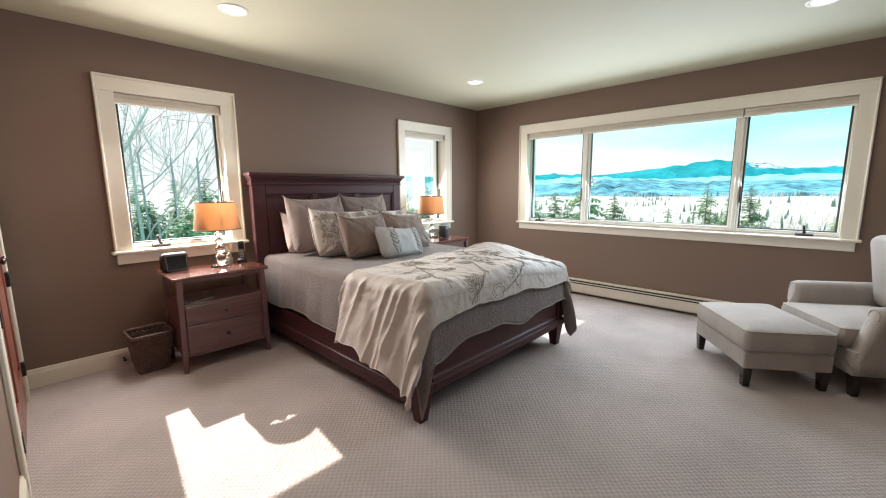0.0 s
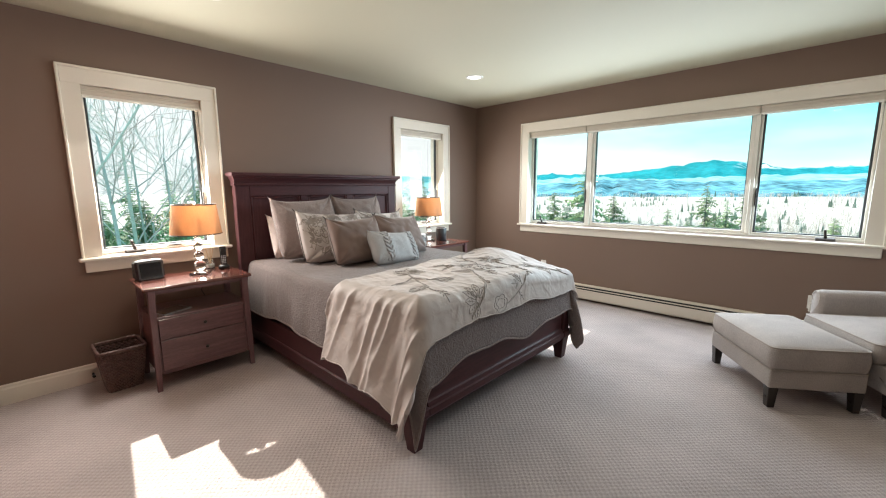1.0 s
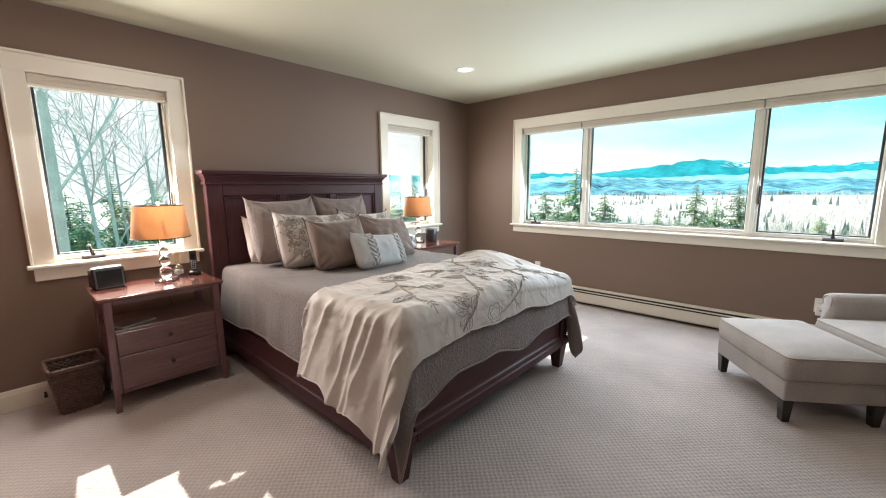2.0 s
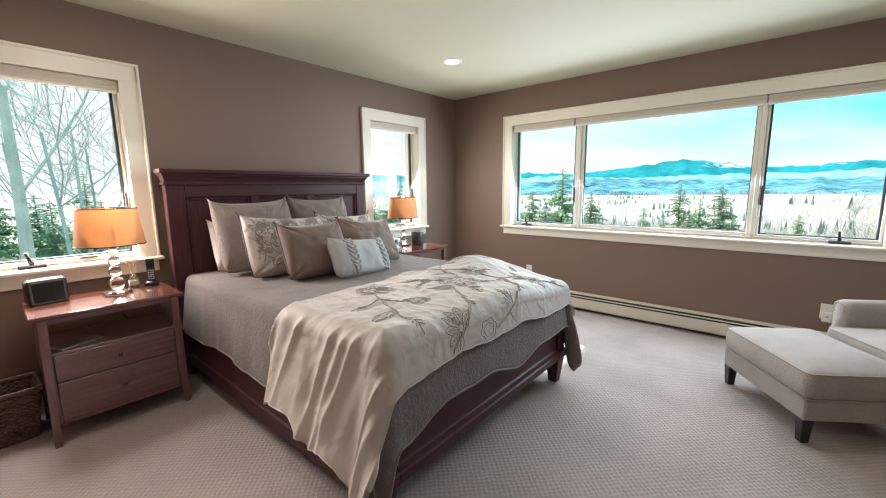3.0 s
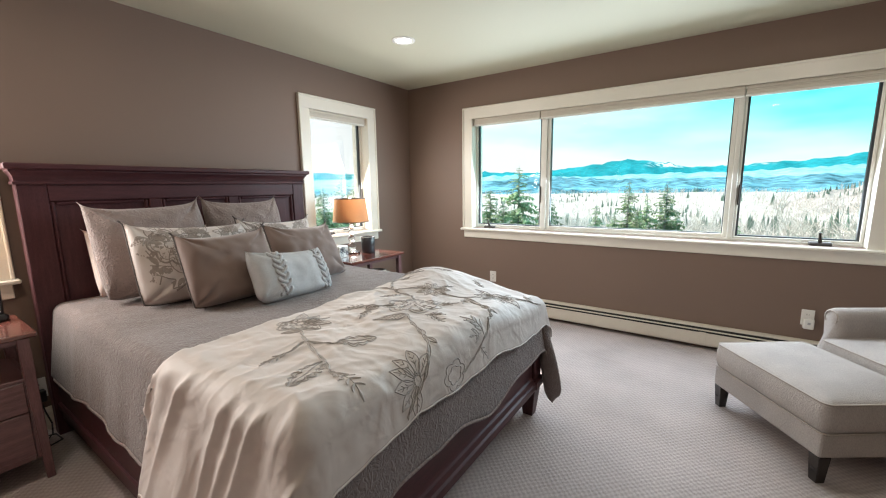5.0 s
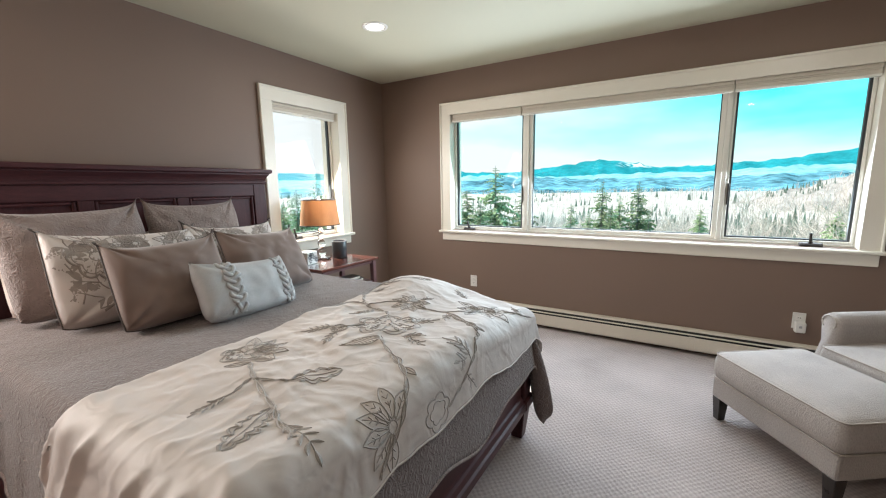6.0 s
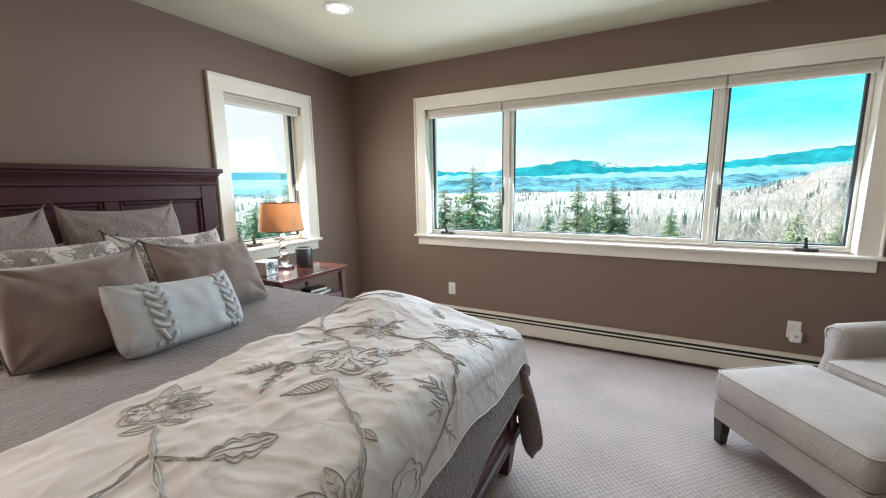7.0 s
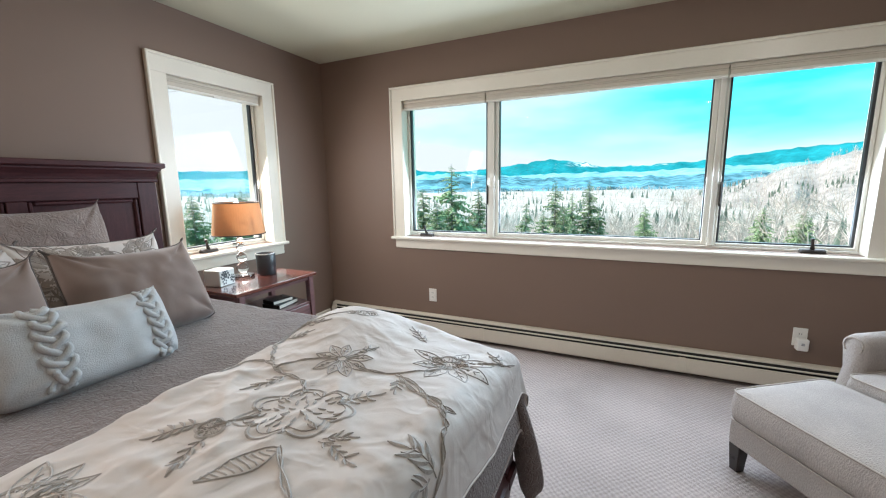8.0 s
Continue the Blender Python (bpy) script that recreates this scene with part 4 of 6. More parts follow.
def sprig(bm, fn, c, ang, n, l, rng):
    for i in range(n):
        p = (c[0] + math.cos(ang) * i * l * 0.5, c[1] + math.sin(ang) * i * l * 0.5)
        for sgn in (-1, 1):
            g, m = ang + sgn * rng.uniform(0.6, 1.0), l * rng.uniform(0.7, 1.0)
            blade(bm, fn, p, (p[0] + m * math.cos(g), p[1] + m * math.sin(g)), m * 0.42, 0.08 * sgn)
    ribbon(bm, fn, [(c[0] + math.cos(ang) * k * l * 0.5, c[1] + math.sin(ang) * k * l * 0.5) for k in range(n + 1)], 0.006)


def blade(bm, fn, p0, p1, width, bend=0.0):
    """A small leaf filled with stitches."""
    dx, dy = p1[0] - p0[0], p1[1] - p0[1]
    l = math.hypot(dx, dy) or 1
    nx, ny = -dy / l, dx / l
    rows = []
    for i in range(6):
        q = i / 5
        w = width * math.sin(math.pi * (0.06 + 0.90 * q)) / 2
        o = bend * l * math.sin(math.pi * q)
        c = (p0[0] + dx * q + nx * o, p0[1] + dy * q + ny * o)
        rows.append([fn(c[0] + nx * w, c[1] + ny * w) + Vector((0, 0, 0.0013)), fn(*c) + Vector((0, 0, 0.0032)), fn(c[0] - nx * w, c[1] - ny * w) + Vector((0, 0, 0.0013))])
    grid_faces(bm, rows)


def twig(bm, fn, p0, p1, n, l, rng):
    """A thin stem with small leaves in pairs and one at its tip."""
    dx, dy = p1[0] - p0[0], p1[1] - p0[1]
    ang, bow = math.atan2(dy, dx), rng.uniform(-0.12, 0.12)
    at_q = lambda q: (p0[0] + dx * q - dy * bow * math.sin(math.pi * q), p0[1] + dy * q + dx * bow * math.sin(math.pi * q))
    ribbon(bm, fn, [at_q(k / 10) for k in range(11)], 0.0045)
    for k in range(n):
        c = at_q((k + 0.7) / (n + 0.5))
        for sgn in (-1, 1):
            a, m = ang + sgn * rng.uniform(0.5, 1.0), l * rng.uniform(0.7, 1.1)
            blade(bm, fn, c, (c[0] + m * math.cos(a), c[1] + m * math.sin(a)), m * 0.34, 0.10 * sgn)
    e = at_q(1.0)
    blade(bm, fn, e, (e[0] + l * math.cos(ang), e[1] + l * math.sin(ang)), l * 0.34)


def scalloped(bm, fn, c, rx, ry, ang, lobes, line, sharp=1.0):
    """A lobed outline round c, drawn as one closed stitched line."""
    pts = []
    for i in range(lobes * 10 + 1):
        a = i * 2 * math.pi / (lobes * 10)
        q = 0.80 + 0.22 * abs(math.sin(a * lobes / 2)) ** sharp
        x, y = rx * q * math.cos(a), ry * q * math.sin(a)
        pts.append((c[0] + x * math.cos(ang) - y * math.sin(ang), c[1] + x * math.sin(ang) + y * math.cos(ang)))
    ribbon(bm, fn, pts, line)


def blossom(bm, fn, c, rx, ry, ang, lobes, rng):
    """A large lobed flower: a double outline filled with short leaf stitches."""
    scalloped(bm, fn, c, rx, ry, ang, lobes, 0.0095)
    scalloped(bm, fn, c, rx * 0.84, ry * 0.84, ang + 0.05, lobes, 0.004)
    for ring, n in ((0.14, 6), (0.34, 11), (0.52, 15), (0.70, 19)):
        for i in range(n):
            a = i * 2 * math.pi / n + ring * 5 + rng.uniform(-0.15, 0.15)
            x, y = rx * ring * math.cos(a), ry * ring * math.sin(a)
            p = (c[0] + x * math.cos(ang) - y * math.sin(ang), c[1] + x * math.sin(ang) + y * math.cos(ang))
            d, m = a + ang + rng.uniform(-0.7, 0.7), min(rx, ry) * 0.20
            blade(bm, fn, p, (p[0] + m * math.cos(d), p[1] + m * math.sin(d)), m * 0.42)


def star_flower(bm, fn, c, r, n, ang, spread, rng):
    """Pointed petals fanned round c, each with a vein and an inner line."""
    for i in range(n):
        a = ang + spread * (i / max(1, n - 1) - 0.5) + rng.uniform(-0.06, 0.06)
        l = r * rng.uniform(0.85, 1.1)
        s = (c[0] + 0.14 * r * math.cos(a), c[1] + 0.14 * r * math.sin(a))
        leaf(bm, fn, s, a, l, 0.0052)
        for q in (0.35, 0.55):
            p = (s[0] + l * q * math.cos(a), s[1] + l * q * math.sin(a))
            for sgn in (-1, 1):
                ribbon(bm, fn, [(p[0] + m * l * 0.15 * math.cos(a + sgn * 0.7), p[1] + m * l * 0.15 * math.sin(a + sgn * 0.7)) for m in (0, 0.5, 1)], 0.003)
    ring = [(c[0] + r * 0.16 * math.cos(i * 0.63), c[1] + r * 0.16 * math.sin(i * 0.63)) for i in range(11)]
    ribbon(bm, fn, ring, 0.006)


def plume(bm, fn, p0, p1, width, n=9):
    """A long leaf drawn with slanting stitches between two edges."""
    dx, dy = p1[0] - p0[0], p1[1] - p0[1]
    l = math.hypot(dx, dy)
    nx, ny = -dy / l, dx / l
    for sgn in (-1, 1):
        ribbon(bm, fn, [(p0[0] + dx * q + sgn * nx * width / 2 * math.sin(math.pi * q ** 0.8), p0[1] + dy * q + sgn * ny * width / 2 * math.sin(math.pi * q ** 0.8)) for q in [i / 12 for i in range(13)]], 0.0055)
    for i in range(1, n):
        q = i / n
        w = width * 0.42 * math.sin(math.pi * q ** 0.8)
        e = min(1.0, q + 0.09)
        ribbon(bm, fn, [(p0[0] + dx * (q + (e - q) * k) + nx * w * (1 - 2 * k), p0[1] + dy * (q + (e - q) * k) + ny * w * (1 - 2 * k)) for k in (0, 0.25, 0.5, 0.75, 1)], 0.0055)


def lobed_leaf(bm, fn, p0, p1, width, lobes=5):
    """A long wavy-edged leaf with a curl in every lobe."""
    dx, dy = p1[0] - p0[0], p1[1] - p0[1]
    l = math.hypot(dx, dy)
    nx, ny = -dy / l, dx / l
    for sgn in (-1, 1):
        for s2, wd in ((1.0, 0.0075), (0.62, 0.004)):
            pts = []
            for i in range(lobes * 7 + 1):
                q = i / (lobes * 7)
                w = s2 * width / 2 * math.sin(math.pi * (0.05 + 0.9 * q)) * (0.66 + 0.42 * abs(math.sin(math.pi * lobes * q)))
                pts.append((p0[0] + dx * q + sgn * nx * w, p0[1] + dy * q + sgn * ny * w))
            ribbon(bm, fn, pts, wd)
    ribbon(bm, fn, [(p0[0] + dx * q, p0[1] + dy * q) for q in [i / 10 for i in range(10)]], 0.005)


def duvet_embroidery():
    rng = random.Random(5)
    bm = bmesh.new()
    P = duvet_pos
    stems = [
        [(-3.581, 4.452), (-3.471, 4.393), (-3.323, 4.340), (-3.235, 4.298), (-3.150, 4.275)],
        [(-3.471, 4.393), (-3.41, 4.415), (-3.367, 4.440)],
        [(-3.487, 4.390), (-3.462, 4.332), (-3.462, 4.275)],
        [(-3.359, 4.814), (-3.246, 4.727), (-3.155, 4.672), (-3.056, 4.572), (-2.99, 4.49), (-2.933, 4.420)],
        [(-3.477, 5.013), (-3.53, 5.055), (-3.641, 5.075), (-3.720, 5.105), (-3.775, 5.080), (-3.788, 4.994)],
        [(-3.500, 4.885), (-3.530, 4.830), (-3.545, 4.802)],
        [(-3.652, 5.080), (-3.610, 5.140), (-3.577, 5.171), (-3.54, 5.19)],
        [(-3.45, 5.200), (-3.410, 5.195), (-3.317, 5.232), (-3.250, 5.300), (-3.235, 5.36)],
        [(-3.324, 5.222), (-3.238, 5.186), (-3.149, 5.109), (-3.093, 5.075), (-3.074, 5.029), (-3.028, 4.957), (-2.974, 4.850), (-2.95, 4.76)],
        [(-3.300, 5.205), (-3.220, 5.150), (-3.150, 5.135), (-3.100, 5.090)],
        [(-3.786, 5.203), (-3.792, 5.365), (-3.720, 5.466), (-3.664, 5.524)],
        [(-3.70, 5.11), (-3.75, 5.16), (-3.786, 5.203)],
        [(-3.15, 5.46), (-3.09, 5.52), (-3.05, 5.60)],
    ]
    for st in stems:
        line = smooth_line(st)
        ribbon(bm, P, line, 0.0085)
        for ph, amp in ((0.0, 0.0055), (2.4, 0.0055)):
            ribbon(bm, P, [(a + amp * math.sin(i * 0.9 + ph), b + amp * math.cos(i * 0.8 + ph)) for i, (a, b) in enumerate(line)], 0.0045, 0.0024)
    blossom(bm, P, (-3.425, 4.935), 0.138, 0.108, 0.75, 7, rng)
    blossom(bm, P, (-3.668, 4.510), 0.092, 0.070, 1.0, 6, rng)
    blossom(bm, P, (-3.545, 4.800), 0.036, 0.030, 0.3, 5, rng)
    star_flower(bm, P, (-3.668, 4.510), 0.110, 5, 1.2, 2.4, rng)
    star_flower(bm, P, (-3.506, 5.205), 0.085, 9, 0.6, 5.4, rng)
    star_flower(bm, P, (-3.222, 5.395), 0.125, 7, -0.9, 4.6, rng)
    blossom(bm, P, (-3.228, 5.400), 0.070, 0.055, 0.4, 6, rng)
    star_flower(bm, P, (-3.030, 4.500), 0.105, 7, -2.2, 3.9, rng)
    blossom(bm, P, (-3.664, 5.530), 0.065, 0.045, 0.8, 6, rng)
    scalloped(bm, P, (-2.965, 4.700), 0.050, 0.068, 0.1, 6, 0.0075)
    scalloped(bm, P, (-2.965, 4.700), 0.030, 0.045, 0.1, 5, 0.005)
    lobed_leaf(bm, P, (-3.370, 4.440), (-3.300, 4.565), 0.085, 4)
    lobed_leaf(bm, P, (-3.300, 4.325), (-3.245, 4.165), 0.075, 6)
    plume(bm, P, (-3.350, 4.815), (-3.420, 4.675), 0.056, 12)
    for c, a, l in (((-3.165, 4.680), 2.5, 0.060), ((-3.150, 4.672), -0.1, 0.055), ((-3.59, 4.46), -2.3, 0.075), ((-3.60, 4.47), 0.5, 0.07), ((-3.13, 5.10), 0.5, 0.05)):
        leaf(bm, P, c, a, l, 0.005)
    for p0, p1, n, l in (((-3.360, 5.019), (-3.305, 5.080), 3, 0.034), ((-3.303, 4.870), (-3.205, 4.845), 4, 0.028), ((-3.300, 4.880), (-3.251, 4.905), 3, 0.026), ((-3.580, 4.800), (-3.645, 4.737), 4, 0.030),
                         ((-3.530, 4.775), (-3.501, 4.694), 4, 0.030), ((-3.588, 5.062), (-3.622, 4.970), 4, 0.032), ((-3.490, 5.260), (-3.470, 5.315), 3, 0.028), ((-3.300, 5.190), (-3.270, 5.130), 3, 0.026),
                         ((-3.032, 4.940), (-3.120, 4.935), 4, 0.048), ((-3.045, 4.920), (-3.050, 4.880), 2, 0.040), ((-3.462, 4.310), (-3.450, 4.225), 5, 0.026), ((-3.222, 4.300), (-3.090, 4.280), 4, 0.040),
                         ((-3.780, 5.250), (-3.740, 5.300), 3, 0.03), ((-3.790, 5.340), (-3.730, 5.380), 3, 0.03), ((-3.080, 5.520), (-3.130, 5.560), 3, 0.034), ((-3.000, 4.900), (-2.950, 4.930), 2, 0.03), ((-3.36, 5.50), (-3.44, 5.56), 4, 0.034)):
        twig(bm, P, p0, p1, n, l, rng)
    part("embroidery", bm, EMBROIDERY, duvet, "taupe stitched flowers, leaves and stems")


duvet_embroidery()
hem(duvet_point, duvet, DUVET, 0.0035)


# ---- pillows ----
def pillow_fn(w, h, t, seed, ears=0.05, crumple=0.006):
    def pos(u, v, side):
        """u, v in -1..1; side -1 is the front."""
        low = 0.0 if v < 0 else 1.0
        blunt = max(abs(u), abs(v), 1e-6) / max(1e-6, (abs(u) ** 8 + abs(v) ** 8) ** (1 / 8))
        x = w / 2 * u * (1 - ears * (1 - (1.0 if v > 0 else 0.75) * abs(v) ** 9)) * (1 + 0.015 * low * abs(u * v) ** 10)
        z = h / 2 * v * (1 - low * ears * 2.4 * (1 - abs(u) ** 7)) * (1 + 0.015 * abs(u * v) ** 10)
        body = max(0.0, (1 - abs(u) ** 3.0) * (1 - abs(v) ** (2.8 if v > 0 else 7.0))) ** 0.50
        y = side * (t * 0.60 * body + 0.0015)
        n1 = fbm(u * w * 2 + seed, v * h * 2, 3.0, seed + side)
        n2 = fbm(u * w * 2, v * h * 2 + seed, 5.0, seed)
        y += side * body ** 0.6 * crumple * (n1 * 1.7 + n2 * 0.5)
        # creases run from the corners inwards
        rad = math.atan2(1 - abs(v), 1 - abs(u) + 1e-6)
        near = max(0.0, 1 - math.hypot(1 - abs(u), 1 - abs(v)) / 0.9)
        y += side * body ** 0.5 * 0.011 * near * math.sin(rad * 9 + seed + (1 if u > 0 else 2.5) * (1 if v > 0 else 1.7))
        corner = (abs(u) * abs(v)) ** 3
        y += 0.03 * corner * fbm(u * 2, v * 2, 1.0, seed + 9)
        sag = -0.022 * (1 - u * u) * max(0, v) ** 2
        return Vector((x * blunt * (1 + 0.04 * low * abs(v) ** 9), y, z * blunt * (1 + 0.08 * low) + sag))
    return pos


def axes(tl, tr, bl):
    tl, tr, bl = Vector(tl), Vector(tr), Vector(bl)
    x = (tr - tl).normalized()
    z = tl - bl
    z = (z - x * z.dot(x)).normalized()
    y = z.cross(x)
    m = Matrix((x, y, z)).transposed().to_4x4()
    m.translation = (tr + bl) / 2
    return m, (tr - tl).length, (tl - bl).length


def make_pillow(tl, tr, bl, thick, material, label, group="", piping=None, seed=1.0, flowers=False, cables=False, n=64, ears=0.085):
    m, w, h = axes(tl, tr, bl)
    fn = pillow_fn(w, h, thick, seed, ears)
    p = thing("pillow", m, label, "pillow", group)
    bm = bmesh.new()
    for side in (-1, 1):
        vs = grid_faces(bm, [[fn(-1 + 2 * i / n, -1 + 2 * j / n, side) for j in range(n + 1)] for i in range(n + 1)])
    bmesh.ops.remove_doubles(bm, verts=bm.verts[:], dist=0.0036)
    bmesh.ops.recalc_face_normals(bm, faces=bm.faces[:])
    body = part("cushion", bm, material, p, smooth=True)
    if piping:
        k = [i / n for i in range(n)]
        rim = [(-1 + 2 * a, -1) for a in k] + [(1, -1 + 2 * a) for a in k] + [(1 - 2 * a, 1) for a in k] + [(-1, 1 - 2 * a) for a in k]
        part("piping", tube([(fn(a, b, -1) + fn(a, b, 1)) / 2 for a, b in rim], 0.0042, 6, closed=True), piping, p, smooth=True)
    front = lambda a, b: fn(max(-1, min(1, a / (w / 2))), max(-1, min(1, b / (h / 2))), -1)
    if flowers:
        rng = random.Random(int(seed * 10))
        bm = bmesh.new()
        for c, r in (((-w * 0.27, h * 0.17), 0.125), ((w * 0.18, -h * 0.12), 0.12), ((w * 0.28, h * 0.30), 0.085), ((-w * 0.02, h * 0.30), 0.07)):
            blossom(bm, front, c, r, r * 0.8, rng.uniform(0, 3), 7, rng)
            turn = rng.uniform(0, 6)
            for i in range(10):
                g = turn + i * 2 * math.pi / 10
                blade(bm, front, (c[0] + 0.30 * r * math.cos(g), c[1] + 0.30 * r * math.sin(g)), (c[0] + 0.98 * r * math.cos(g), c[1] + 0.98 * r * math.sin(g)), r * 0.40)
            star_flower(bm, front, c, r * 1.35, 6, turn, 3.6, rng)
        for st in ([(-w * 0.20, h * 0.05), (-w * 0.12, -h * 0.10), (-w * 0.18, -h * 0.28), (-w * 0.30, -h * 0.40)], [(-w * 0.12, -h * 0.08), (0.0, -h * 0.03), (w * 0.12, -h * 0.08)], [(w * 0.22, 0.0), (w * 0.27, h * 0.2)]):
            ribbon(bm, front, smooth_line(st), 0.011)
        for c, a, q, l in (((-w * 0.30, -h * 0.28), 2.6, 3, 0.06), ((-w * 0.10, -h * 0.25), -0.5, 4, 0.06), ((0.0, h * 0.10), 0.5, 3, 0.055), ((-w * 0.40, h * 0.02), 2.0, 2, 0.05), ((-w * 0.22, -h * 0.34), -1.0, 2, 0.05), ((-w * 0.40, -h * 0.30), 1.2, 3, 0.065), ((-w * 0.28, -h * 0.12), 2.9, 3, 0.07), ((-w * 0.33, -h * 0.38), 0.2, 5, 0.06), ((-w * 0.42, h * 0.30), -1.8, 2, 0.06), ((w * 0.02, -h * 0.36), 0.3, 4, 0.06), ((w * 0.36, -h * 0.05), 0.9, 3, 0.06), ((-w * 0.12, h * 0.38), 0.1, 3, 0.05)):
            sprig(bm, front, c, a, q, l, rng)
        part("embroidery", bm, PILLOWTHREAD, p, "taupe stitched flowers")
    if cables:
        for cx in (-w * 0.25, w * 0.34):
            for ph in range(3):
                pts, k = [], 72
                for i in range(k + 1):
                    q = -h / 2 * 0.90 + h * 0.90 * i / k
                    a = i * 0.19 + ph * 2 * math.pi / 3
                    c = front(cx + 0.032 * math.sin(a), q)
                    c.y += 0.003 - 0.005 * math.sin(2 * a)
                    pts.append(c)
                part("cable_braid", tube(pts, 0.0105, 8), KNIT, p, smooth=True)
    return p


make_pillow((-5.195, 4.215, 1.13), (-5.195, 4.93, 1.12), (-5.06, 4.205, 0.755), 0.13, WHITELINEN, "white sleeping pillow propped on the headboard", seed=2.2)
make_pillow((-5.013, 4.182, 1.287), (-5.030, 4.800, 1.300), (-4.86, 4.184, 0.762), 0.17, SHAM, "large taupe quilted square sham on the headboard", "square shams", seed=3.1)
make_pillow((-5.105, 4.805, 1.303), (-5.105, 5.380, 1.297), (-4.96, 4.80, 0.762), 0.15, SHAM, "large taupe quilted square sham on the headboard", "square shams", seed=4.4)
make_pillow((-4.785, 4.280, 1.187), (-4.835, 4.985, 1.150), (-4.62, 4.255, 0.760), 0.15, DUVET, "cream embroidered pillow with taupe flowers", "embroidered pillows", seed=5.3, flowers=True, piping=PIPING)
make_pillow((-4.820, 4.870, 1.170), (-4.900, 5.500, 1.135), (-4.72, 4.86, 0.760), 0.13, DUVET, "cream embroidered pillow with taupe flowers", "embroidered pillows", seed=6.1, flowers=True, piping=PIPING)
make_pillow((-4.522, 4.393, 1.127), (-4.512, 4.894, 1.133), (-4.365, 4.400, 0.757), 0.15, TAUPE, "taupe satin cushion with dark cord piping", "satin cushions", seed=7.7, piping=PIPING)
make_pillow((-4.640, 4.945, 1.120), (-4.680, 5.500, 1.097), (-4.44, 4.935, 0.757), 0.14, TAUPE, "taupe satin cushion with dark cord piping", "satin cushions", seed=8.9, piping=PIPING)
make_pillow((-4.305, 4.648, 1.016), (-4.385, 5.192, 0.966), (-4.175, 4.625, 0.757), 0.13, KNIT, "pale grey knitted lumbar cushion with braided cables", seed=9.4, cables=True, n=44, ears=0.045)


# ---- nightstands ----
def build_nightstand(m, label):
    n = thing("nightstand", m, label, "nightstand", "nightstands beside the bed")
    part("top", box(-0.335, 0.335, -0.230, 0.230, 0.693, 0.715, 0.004), WOOD_TOP, n, "polished cherry top with the sun's red in its colour")
    part("apron_rail", box(-0.27, 0.27, -0.205, -0.190, 0.665, 0.692, 0.001), STAND_X, n)
    for sx in (-1, 1):
        for sy in (-1, 1):
            part("leg", leg_bm(0, 0, 0.692, 0.042, 0.030, sx * 0.012, sy * 0.010), STAND_Z, n).matrix_basis = pose(sx * 0.288, sy * 0.195, 0)
        part("side_panel", box(sx * 0.288 - 0.008, sx * 0.288 + 0.008, -0.172, 0.172, 0.115, 0.505, 0.001), STAND_Z, n)
        part("front_stile", box(sx * 0.281 - 0.011, sx * 0.281 + 0.011, -0.204, -0.178, 0.112, 0.690, 0.001), STAND_Z, n)
        part("side_rail", box(sx * 0.288 - 0.009, sx * 0.288 + 0.009, -0.172, 0.172, 0.655, 0.692, 0.001), STAND_X, n)
    part("back_panel", box(-0.266, 0.266, 0.190, 0.200, 0.115, 0.505, 0.001), STAND_X, n)
    part("shelf", box(-0.279, 0.279, -0.205, 0.189, 0.490, 0.506, 0.002), STAND_X, n)
    part("bottom_rail", box(-0.266, 0.266, -0.202, -0.180, 0.108, 0.132, 0.002), STAND_X, n)
    part("divider_rail", box(-0.266, 0.266, -0.196, -0.180, 0.338, 0.350, 0.001), STAND_X, n)
    for z0, z1 in ((0.134, 0.3405), (0.3475, 0.488)):
        d = part("drawer", box(-0.268, 0.268, -0.208, -0.186, z0, z1, 0.003), STAND_X, n)
        part("inner_box", box(-0.25, 0.25, -0.185, 0.17, z0 + 0.01, z1 - 0.02), STAND_X, d)
        k = part("knob", lathe([(0.006, 0), (0.005, 0.008), (0.0105, 0.013), (0.0115, 0.019), (0.007, 0.024)], 14), BRONZE, d, "dark bronze knob", smooth=True)
        k.matrix_basis = pose(0.0, -0.208, (z0 + z1) / 2, 90, 0, 0)
    return n


NS1, NS2 = pose(-5.03, 3.605, 0, 0, 0, 90), pose(-5.00, 6.145, 0, 0, 0, 90)
build_nightstand(NS1, "dark cherry nightstand with two drawers and open shelf")
build_nightstand(NS2, "dark cherry nightstand with two drawers beside the corner window")
TOPZ = 0.7155


